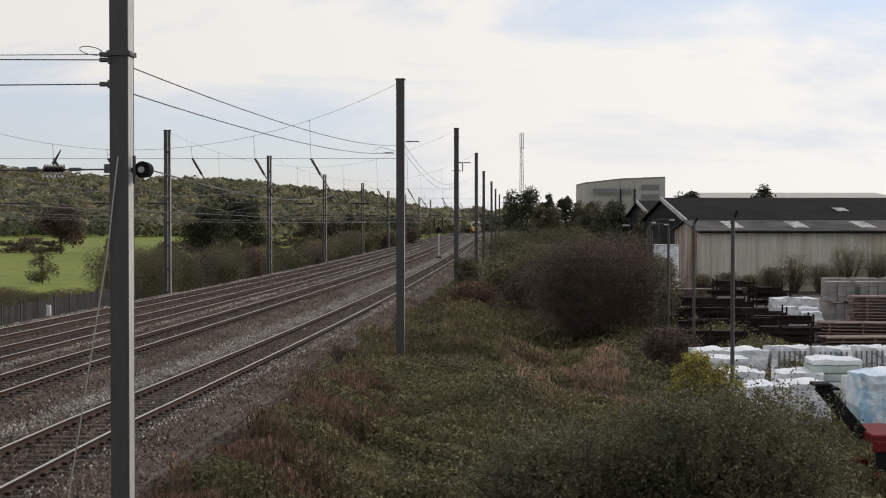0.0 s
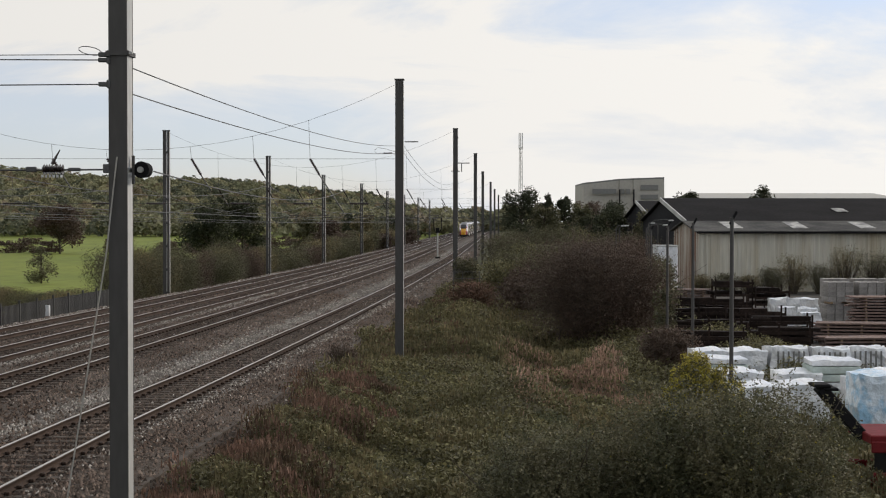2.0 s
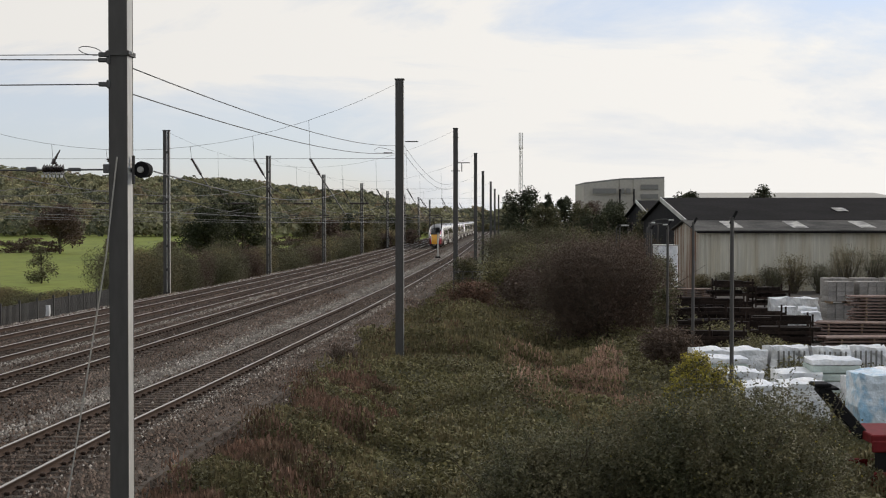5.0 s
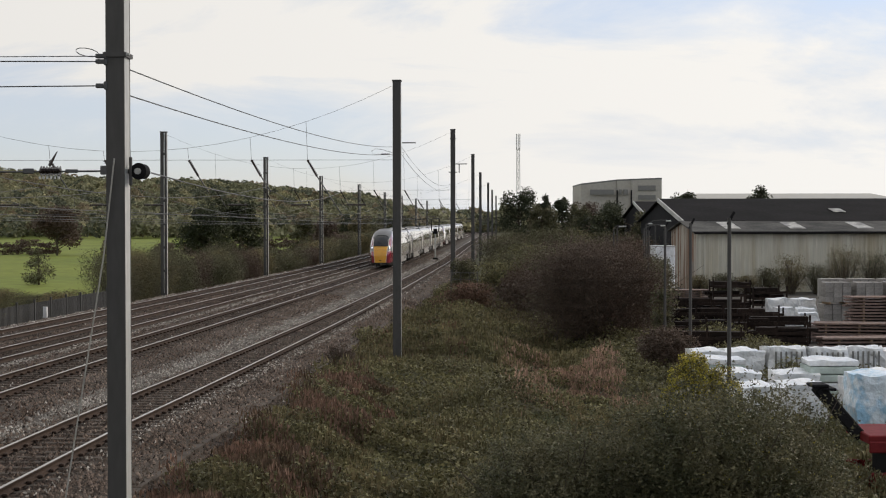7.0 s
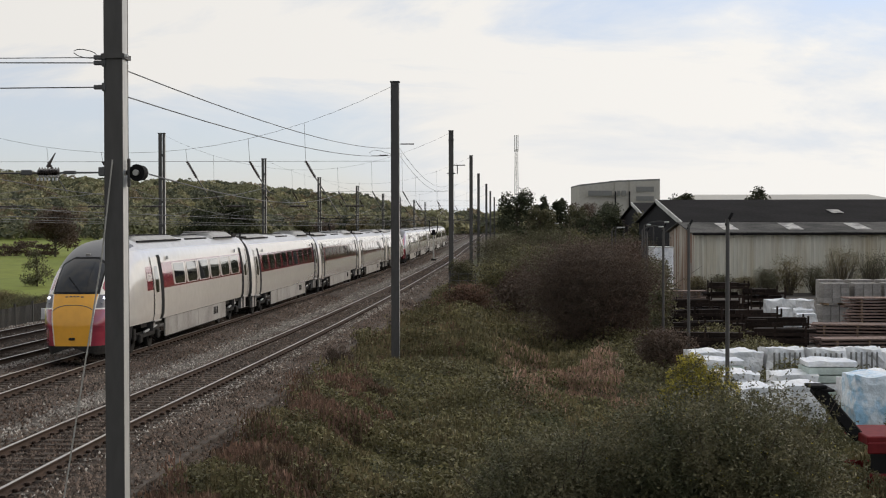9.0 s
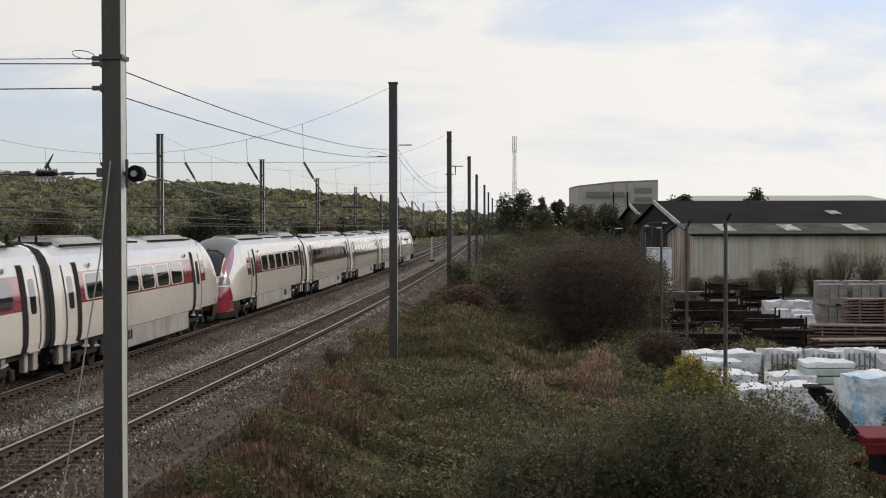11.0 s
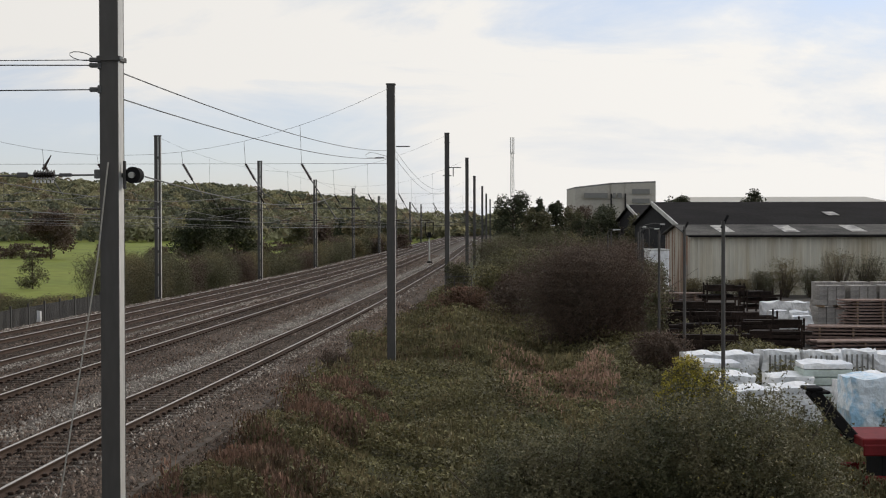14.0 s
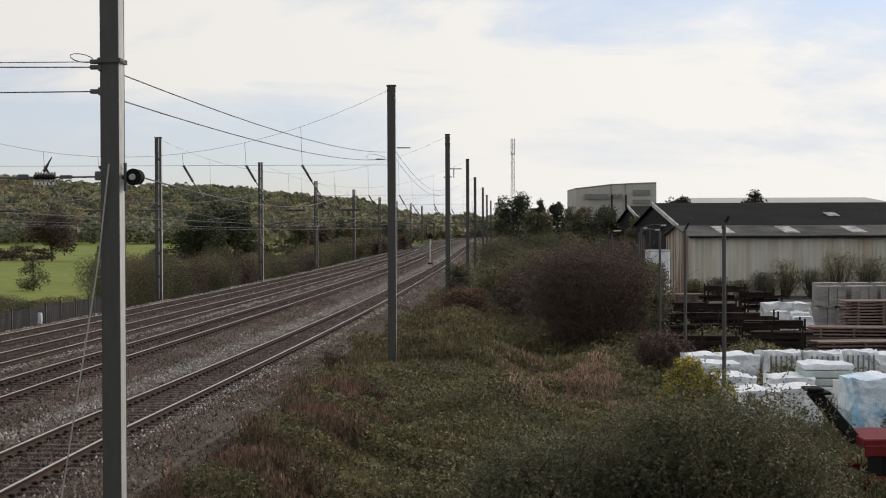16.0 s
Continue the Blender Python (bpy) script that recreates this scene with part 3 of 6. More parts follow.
def build_wires():
    # contact wire and catenary over each track, span by span
    ends = [p[1] for p in RIGHT]
    ends = [-25.0] + ends + [400.0, 450.0, 510.0, 580.0, 660.0]
    for u in TRACKS:
        cw = thing("catenary", (0, 0, 0), "thin dark contact wire hung from a sagging catenary wire", "overhead wire", "overhead lines above the tracks")
        pts = [(line_x(u, y) + 0.2 * (-1) ** k, y, 4.85 + dip(y)) for k, y in enumerate(ends)]
        part("contact_wire", poly_tube(bmesh.new(), pts, 0.008), "wire", cw)
        cat = []
        for k, (a, b) in enumerate(zip(ends, ends[1:])):
            s = sag((line_x(u, a) + 0.2 * (-1) ** k, a, 6.0 + dip(a)), (line_x(u, b) - 0.2 * (-1) ** k, b, 6.0 + dip(b)), 0.75, 10)
            cat += s if not cat else s[1:]
            if b < 330:
                for q in s[1:-1:2]:
                    part("dropper", tube(bmesh.new(), q, (q.x, q.y, 4.86 + dip(q.y)), 0.004, seg=4), "wire", cw)
        part("catenary_wire", poly_tube(bmesh.new(), cat, 0.009), "wire", cw)
    # cross-span wires between each pair, with inclined insulators over the tracks
    for (ur, yr, tr, wr), (ul, yl, tl) in zip(RIGHT, LEFT):
        if yr > 320 or yr < 20:
            continue
        hs = thing("headspan", (0, 0, 0), "cross-span wires with dark insulators between two masts", "overhead wire", "headspans across the tracks")
        a, b = Vector((side_x(ur, yr) - 0.15, yr, 0)), Vector((side_x(ul, yl) + 0.2, yl, 0))
        up = sag((a.x, a.y, tr - 0.15), (b.x, b.y, tl - 0.15), 2.4, 18)
        part("head_wire", poly_tube(bmesh.new(), up, 0.006), "wire", hs)
        mid, low = 6.87 + 0.5 * dip(yr), 5.0 + dip(yr)
        for z in (mid, low, low + 0.35):
            part("cross_wire", poly_tube(bmesh.new(), [(a.x, a.y, z), (b.x, b.y, z)], 0.007), "wire", hs)
        for u in HANGERS:
            x, y = side_x(u, yr), yr
            k = (a.x - x) / (a.x - b.x)
            zt = tr - 0.15 - 2.4 * 4 * k * (1 - k)
            part("hanger", tube(bmesh.new(), (x, y, zt), (x + 0.05, y, mid), 0.007, seg=4), "wire", hs)
            part("insulator", insulator(bmesh.new(), (x + 0.05, y, mid), (x + 0.4, y, mid - 0.6), 0.065, 9), "insul", hs)
            reach = 1.0 if u == HANGERS[0] else 0.4
            part("registration_arm", tube(bmesh.new(), (x + 0.4, y, mid - 0.6), (x + 0.4 + 0.9 * reach, y, mid - 0.6 + (low - mid + 0.6) * reach), 0.022, seg=6), "wire", hs)
            part("insulator", insulator(bmesh.new(), (x + 1.5, y, low + 0.35), (x + 2.2, y, low + 0.35), 0.05, 9), "insul", hs)
    # feeder wires that sag from the first mast to the second and on
    a0, b0, c0 = (side_x(-4.5, 17.4), 17.4), (side_x(-4.5, 57), 57.0), (side_x(-4.5, 105), 105.0)
    # jumper and strain insulator on the second mast
    bx, by = b0[0] - 0.16, b0[1] - 0.12
    t = thing("strain_insulator", (bx, by, 6.95), "small strain insulator with a looped jumper wire on the mast", "insulator")
    part("ribbed_body", insulator(bmesh.new(), (-0.1, 0, 0), (-0.42, 0, 0), 0.035, 5), "insul", t)
    part("jumper", poly_tube(bmesh.new(), [(0, 0, 0.05), (-0.35, 0, 0.16), (-0.62, 0, 0.2), (-0.78, 0, 0.1), (-0.7, 0, 0.0), (-0.42, 0, 0.0)], 0.007), "wire", t)
    part("arm", boxes((0.6, 0.1, 0.42, 0.5, 0.04, 0.04), bevel=0.01), "galv", t)
    for za, zb, zc in ((6.25, 7.22, 7.3), (5.95, 6.95, 7.0)):
        wire("feeder_wire", sag((a0[0], a0[1], za), (b0[0] - 0.16, b0[1], zb), 0.25), 0.008, "dark feeder wire sagging between two masts", group="feeder wires")
        wire("feeder_wire", sag((b0[0] + 0.16, b0[1], zb), (c0[0] - 0.17, c0[1], zc - 0.3), 0.6), 0.008, "dark feeder wire sagging between two masts", group="feeder wires")


def build_first_mast_fittings():
    """What is fixed to the nearest mast: strained wires, insulators, a guy rope."""
    x, y = side_x(-4.5, 17.4), 17.4
    for z, z2, r in ((6.34, 6.36, 0.005), (6.28, 6.42, 0.007), (6.01, 5.98, 0.007)):
        wire("span_wire", [(x - 0.12, y - 0.1, z), (x - 16, y - 0.1, z2 - 0.1)], r, "taut dark span wire leaving the near mast", group="span wires at the near mast")
        c = thing("wire_clamp", (x - 0.17, y - 0.1, z), "small dark steel wire clamp on the mast", "clamp", "wire clamps")
        part("jaw", boxes((0, 0, 0, 0.11, 0.06, 0.05), (0.06, 0, 0, 0.04, 0.1, 0.09), bevel=0.008), "wire", c)
    loop = [(x - 0.19 - 0.13 * (1 - math.cos(k / 11 * 2 * math.pi)) , y - 0.1, 6.36 + 0.045 * math.sin(k / 11 * 2 * math.pi) + 0.022 * (1 - math.cos(k / 11 * 2 * math.pi))) for k in range(12)]
    wire("jumper_loop", loop, 0.005, "loose loop of jumper wire on the mast", "wire loop")
    t = thing("strain_insulator", (x, y - 0.1, 5.06), "dark ribbed strain insulator with pale sheds on a rod", "insulator")
    part("rod", tube(bmesh.new(), (-0.12, 0, 0), (-1.6, 0, -0.01), 0.010, seg=8), "wire", t)
    part("ribbed_body", insulator(bmesh.new(), (-0.62, 0, 0), (-0.86, 0, 0), 0.062, 8), "insul", t)
    part("clamp", boxes((-0.98, 0, 0, 0.12, 0.05, 0.06), (-0.5, 0, 0, 0.14, 0.04, 0.04), (-0.14, 0, 0.01, 0.07, 0.08, 0.1), bevel=0.008), "wire", t)
    for k in range(6):
        part("shed", boxes((-0.64 - 0.042 * k, -0.03, -0.075, 0.018, 0.03, 0.03)), "white_insul", t)
    part("tie", tube(bmesh.new(), (-0.75, 0, 0.06), (-0.66, 0, 0.22), 0.02, 0.006, seg=6), "insul", t)
    t = thing("pulley_insulator", (x + 0.2, y + 0.05, 5.06), "black drum shaped insulator on the mast side", "insulator")
    part("drum", tube(bmesh.new(), (0.03, -0.08, 0.0), (0.06, 0.05, 0.0), 0.095, 0.085, seg=20), "black", t)
    part("hub", tube(bmesh.new(), (0.022, -0.11, 0.0), (0.03, -0.07, 0.0), 0.035, seg=12), "galv_light", t)
    part("cheek", boxes((-0.06, -0.06, 0.0, 0.03, 0.05, 0.32), (-0.1, -0.02, 0.0, 0.1, 0.03, 0.05), bevel=0.006), "galv", t)
    wire("strain_wire", sag((x + 0.33, y + 0.2, 5.05), (side_x(-6.5, 57), 57.0, 5.6), 0.35), 0.009, "dark wire drawn from the drum insulator along the line")
    wire("guy_rope", [(x - 0.01, y - 0.17, 5.2), (x - 0.13, y - 0.2, 4.1), (x - 0.88, y - 0.5, -0.9)], 0.0095, "thin dull steel guy rope running down beside the mast", "rope", mat="rope")


build_masts()
build_wires()
build_first_mast_fittings()


# ---- the train ----
CAR, GAP = 26.0, 0.84


HALF = 1.36


def section():
    """Half body section from sill to roof ridge, (half width, height)."""
    w = HALF
    return [(w * 0.95, 1.0), (w * 0.99, 1.2), (w, 1.55), (w * 0.993, 1.95), (w * 0.963, 2.4), (w * 0.908, 2.85), (w * 0.858, 3.15), (w * 0.755, 3.42), (w * 0.62, 3.62), (w * 0.36, 3.75), (0.0, 3.8)]


def sec_at(z):
    """Half width of the plain body at a height."""
    s = section()
    for (w0, z0), (w1, z1) in zip(s, s[1:]):
        if z0 <= z <= z1:
            return w0 + (w1 - w0) * (z - z0) / (z1 - z0)
    return s[0][0]


def side_patch(y0, y1, z0, z1, out, nz=5, side=1, r=0.0):
    """A panel that follows the body side, lying out metres proud of it, with corners cut by r."""
    bm = bmesh.new()
    zs = sorted({z0, z1, *[z for _, z in section() if z0 < z < z1], *([z0 + r, z1 - r] if r else [])})
    rows = []
    for z in zs:
        inset = r if r and z in (z0, z1) else 0.0
        w = sec_at(z) + out
        rows.append([bm.verts.new((side * w, y, z)) for y in (y0 + inset, y1 - inset)])
    for a, b in zip(rows, rows[1:]):
        bm.faces.new((a[0], a[1], b[1], b[0]) if side > 0 else (a[1], a[0], b[0], b[1]))
    return bm


def add_bogie(car, y):
    b = part("bogie", boxes((0.98, y, 0.55, 0.16, 3.1, 0.2), (-0.98, y, 0.55, 0.16, 3.1, 0.2), (0, y, 0.6, 1.9, 0.5, 0.24), (1.0, y - 1.75, 0.62, 0.12, 0.3, 0.4), (-1.0, y - 1.75, 0.62, 0.12, 0.3, 0.4), bevel=0.03), "under", car)
    for dy in (-1.3, 1.3):
        for s in (-1, 1):
            bm = tube(bmesh.new(), (s * 0.69, y + dy, 0.45), (s * 0.82, y + dy, 0.45), 0.45, seg=20)
            tube(bm, (s * 0.80, y + dy, 0.45), (s * 0.87, y + dy, 0.45), 0.16, seg=12)
            part("wheel", bm, "under", b)
            part("axle_box", boxes((s * 1.1, y + dy, 0.47, 0.16, 0.34, 0.3), bevel=0.04), "under", b)
    for s in (-1, 1):
        part("damper", tube(bmesh.new(), (s * 1.16, y - 0.9, 0.66), (s * 1.16, y + 0.9, 0.78), 0.04, seg=8), "pod", b)
        part("air_spring", tube(bmesh.new(), (s * 1.0, y, 0.65), (s * 1.0, y, 1.0), 0.28, seg=14), "black", b)
        part("bracket", boxes((s * 1.16, y + 0.5, 0.85, 0.06, 0.34, 0.2), bevel=0.02), "skirt", b)


def pod_shell(yc, ln, h, w):
    """A roof pod with rounded shoulders and sloping ends."""
    bm = bmesh.new()
    top = 3.77 + h
    rows = []
    for y, q, k in ((-ln / 2, 0.0, 0.86), (-ln / 2 + 0.35, 0.8, 0.97), (-ln / 2 + 0.7, 1.0, 1.0), (ln / 2 - 0.7, 1.0, 1.0), (ln / 2 - 0.35, 0.8, 0.97), (ln / 2, 0.0, 0.86)):
        z = 3.66 + (top - 3.66) * q
        rows.append([bm.verts.new((a * w * k, yc + y, 3.62 + (z - 3.62) * b)) for a, b in ((-0.52, 0), (-0.48, 0.55), (-0.36, 0.92), (0, 1), (0.36, 0.92), (0.48, 0.55), (0.52, 0))])
    for a, b in zip(rows, rows[1:]):
        for k in range(6):
            bm.faces.new((a[k], b[k], b[k + 1], a[k + 1]))
    bmesh.ops.recalc_face_normals(bm, faces=bm.faces[:])
    return bm


def build_car(name, nose, label, windows, panto=False, lit=True):
    """One coach, its front towards -y and its middle at the origin, on the rail tops."""
    car = thing(name, (0, 0, 0), label, "train car", "coaches of the express train")
    car.scale = (1.0, 1.025 if nose else 1.0, 1.055)   # the driving coaches are a little longer
    f, r = -CAR / 2 + GAP / 2, CAR / 2 - GAP / 2
    start = f + 4.6 if nose else f
    half = section()
    ring = [(w, z) for w, z in half] + [(-w, z) for w, z in half[-2::-1]]
    n = len(ring)
    ends = 0.45   # the body narrows a little at its gangway ends

    def loft(ys, pick):
        bm = bmesh.new()
        rows = []
        for y in ys:
            q = 1.0 - 0.07 * max(0.0, 1 - (r - y) / ends) - (0.0 if nose else 0.07 * max(0.0, 1 - (y - f) / ends))
            rows.append([bm.verts.new((w * q, y, z)) for w, z in ring])
        for a, b in zip(rows, rows[1:]):
            for k in range(n - 1):
                if pick(k):
                    bm.faces.new((a[k], b[k], b[k + 1], a[k + 1]))
        bmesh.ops.delete(bm, geom=[v for v in bm.verts if not v.link_faces], context="VERTS")
        return bm

    ys = np.linspace(start if nose else f + ends, r - ends, 14)
    roof = {7, 8, 9, 10, 11, 12}
    part("body", loft(ys, lambda k: k not in roof), "white", car, smooth=True)
    part("roof", loft(ys, lambda k: k in roof), "roof", car, "silver grey roof", smooth=True)
    for y, on in ((r, True), (f, not nose)):
        if on:
            part("end_fairing", loft(sorted((y, y - (ends if y > 0 else -ends))), lambda k: True), "white", car, "white fairing narrowing at the coach end", smooth=True)
            s = 1 if y > 0 else -1
            bm = bmesh.new()
            prism(bm, [(w * 0.935, z) for w, z in ring], Matrix(((1, 0, 0, 0), (0, 0, 1, y - 0.02 * s), (0, 1, 0, 0), (0, 0, 0, 1))), Matrix(((1, 0, 0, 0), (0, 0, 1, y + 0.40 * s), (0, 1, 0, 0), (0, 0, 0, 1))))
            part("gangway", bm, "black", car, "black rubber gangway bellows")
            part("end_frame", boxes((s * 0, y - 0.6 * s, 0.75, 2.2, 0.5, 0.45), bevel=0.04), "under", car)
    part("floor_pan", boxes((0, (start + r) / 2, 0.9, 2.2, r - start, 0.18)), "under", car)
    door_y = [(f + 6.1 if nose else f + 1.35), r - 1.35]
    seal = 0.42
    for side in (-1, 1):
        part("window_band", side_patch(door_y[0] + 0.72, door_y[1] - 0.72, 2.06, 2.95, 0.004, 4, side), "red", car, "deep red band along the windows", smooth=True)
        if nose:
            part("window_band", side_patch(start + 0.05, door_y[0] - 0.6, 2.06, 2.85, 0.004, 4, side), "red", car, "deep red vestibule panel", smooth=True)
            for k in range(4):
                part("lettering_bar", side_patch(start + 0.15 + 0.18 * k, start + 0.27 + 0.18 * k, 2.36, 2.62, 0.009, 2, side), "white", car, "plain white lettering bar")
        for dy in door_y:
            d = part("door", side_patch(dy - 0.5, dy + 0.5, 1.04, 3.16, 0.010, 7, side), "white", car)
            inner = 1 if dy < 0 else -1
            part("door_seal", side_patch(*sorted((dy + inner * 0.5, dy + inner * (0.5 + seal + 0.06))), 0.98, 3.22, 0.014, 7, side), "black", d)
            part("door_seal", side_patch(*sorted((dy - inner * 0.5, dy - inner * 0.6)), 1.0, 3.18, 0.014, 7, side), "black", d)
            part("door_window", side_patch(dy - 0.26, dy + 0.26, 1.95, 2.85, 0.016, 4, side, 0.08), "glass_dark", d)
            part("step_plate", boxes((side * 1.3, dy, 0.98, 0.14, 1.0, 0.05), bevel=0.01), "skirt", d)
        y0, y1 = (door_y[0] + 1.5 if not nose else door_y[0] + 2.6), door_y[1] - 1.4
        src = srcf = None
        pitch = (y1 - y0) / windows
        for k in range(windows):
            yc = y0 + pitch * (k + 0.5)
            if src is None:
                srcf = part("window_frame", side_patch(-pitch * (0.485 if nose else 0.42), pitch * (0.485 if nose else 0.42), 2.11, 2.90, 0.008, 4, side, 0.12), "white" if nose else "red", car, smooth=True)
                src = part("window_pane", side_patch(-pitch * 0.38, pitch * 0.38, 2.14, 2.87, 0.014, 4, side, 0.12), "glass_dark", car, smooth=True)
                src.location.y = srcf.location.y = yc
            else:
                share(srcf, car, pose(0, yc, 0))
                share(src, car, pose(0, yc, 0))
        # skirt panels between the bogies
        a, b = f + 7.6 if nose else f + 5.9, r - 5.9
        ns = 6
        for k in range(ns):
            ya, yb = a + (b - a) * k / ns, a + (b - a) * (k + 1) / ns
            part("skirt_panel", boxes((side * 1.24, (ya + yb) / 2, 0.66, 0.06, yb - ya - 0.025, 0.66), bevel=0.012), "skirt", car)
        part("vent_grille", boxes(*[(side * 1.275, b - 2.6 + 0.34 * j, 0.74, 0.02, 0.2, 0.3) for j in range(3)]), "under", car)
        part("tread", boxes(*[(side * 1.255, a + 0.3 + 0.42 * j, 0.335, 0.03, 0.16, 0.05) for j in range(int((b - a) / 0.42))]), "under", car)
        part("sill", boxes((side * 1.25, (start + r) / 2, 1.0, 0.05, r - start, 0.03)), "black", car)
        for q, ln in ((r - 0.75, 0.42), (r - 1.55, 0.3)) + (() if nose else ((f + 0.75, 0.42), (f + 1.5, 0.25))):
            part("equipment_box", boxes((side * 1.12, q, 0.7, 0.16, ln, 0.5), bevel=0.02), "skirt", car)
        for q in (door_y[1] - 2.2, door_y[0] + 2.0):
            part("door_light", boxes((side * 1.23, q, 3.1, 0.05, 0.12, 0.13)), "pod", car)
    add_bogie(car, f + 4.1 if not nose else f + 5.7)
    add_bogie(car, r - 3.9)
    # roof equipment
    mid = (start + r) / 2
    for yc, ln, h, w in ((start + 4.2, 7.0, 0.12, 1.5), (r - 4.2, 5.0, 0.17, 1.7), (mid + 0.8, 4.2, 0.06, 1.3)):
        p = part("roof_pod", pod_shell(yc, ln, h, w), "pod", car, "grey roof-mounted equipment pod")
        part("grille", boxes(*[(0, yc - ln / 2 + 0.35 + 0.32 * j, 3.785 + h, w * 0.62, 0.16, 0.02) for j in range(int((ln - 0.5) / 0.32))]), "under" if w < 1.6 else "skirt", p)
        part("skid", boxes((w / 2 + 0.04, yc, 3.70, 0.06, ln, 0.06), (-w / 2 - 0.04, yc, 3.70, 0.06, ln, 0.06)), "black", p)
    for q in ((r - 1.0,) if nose else (r - 1.0, f + 1.0)):
        w = part("roof_well", boxes((0, q, 3.76, 1.5, 0.9, 0.1), bevel=0.03), "under", car, "dark roof well with cable gear")
        for x in (-0.4, 0.1, 0.5):
            part("cable_post", tube(bmesh.new(), (x, q, 3.78), (x, q, 4.0), 0.05, 0.035, seg=8), "black", w)
    if panto:
        p = part("pantograph", boxes((0, r - 9, 3.86, 1.4, 1.6, 0.1), bevel=0.02), "pod", car, "raised dark pantograph")
        part("lower_arm", tube(bmesh.new(), (0, r - 8.4, 3.9), (0, r - 9.8, 4.4), 0.05), "black", p)
        part("upper_arm", tube(bmesh.new(), (0, r - 9.8, 4.4), (0, r - 8.3, 4.8), 0.035), "black", p)
        part("contact_strip", boxes((0, r - 8.3, 4.82, 1.5, 0.08, 0.05)), "black", p)
    if nose:
        build_nose(car, f, start, lit)
    return car


def nose_point(a, th):
    """The streamlined end: a runs 0 at the tip to 1 at the body, th from the sill on one side over the roof to the other."""
    half = [(HALF * 0.82, 0.28), (HALF * 0.92, 0.58), (HALF * 0.95, 0.85)] + section()
    ring = [(w, z) for w, z in half] + [(-w, z) for w, z in half[-2::-1]]
    k = th * (len(ring) - 1)
    i = min(int(k), len(ring) - 2)
    t = k - i
    p0, p1, p2, p3 = ring[max(i - 1, 0)], ring[i], ring[i + 1], ring[min(i + 2, len(ring) - 1)]
    w, z = (0.5 * (2 * b + (c - a) * t + (2 * a - 5 * b + 4 * c - d) * t * t + (3 * b - a - 3 * c + d) * t ** 3) for a, b, c, d in zip(p0, p1, p2, p3))
    sx = (1 - (1 - a) ** 3.0) ** 0.22
    zc = 1.15
    up = (1 - (1 - a) ** 2.2) ** 0.56
    if z > zc:
        # the shoulders fold in as the roof comes down
        fr = min(1.0, (z - zc) / (3.8 - zc))
        oval = math.copysign(HALF * (1 - fr ** 2.6) ** (1 / 2.6), w)
        w = w * a + oval * (1 - a)
        z = zc + (z - zc) * up
    else:
        z = zc - (zc - z) * min(1, 0.72 + sx * 0.4)
    return Vector((w * max(sx, 0.001), a, z))


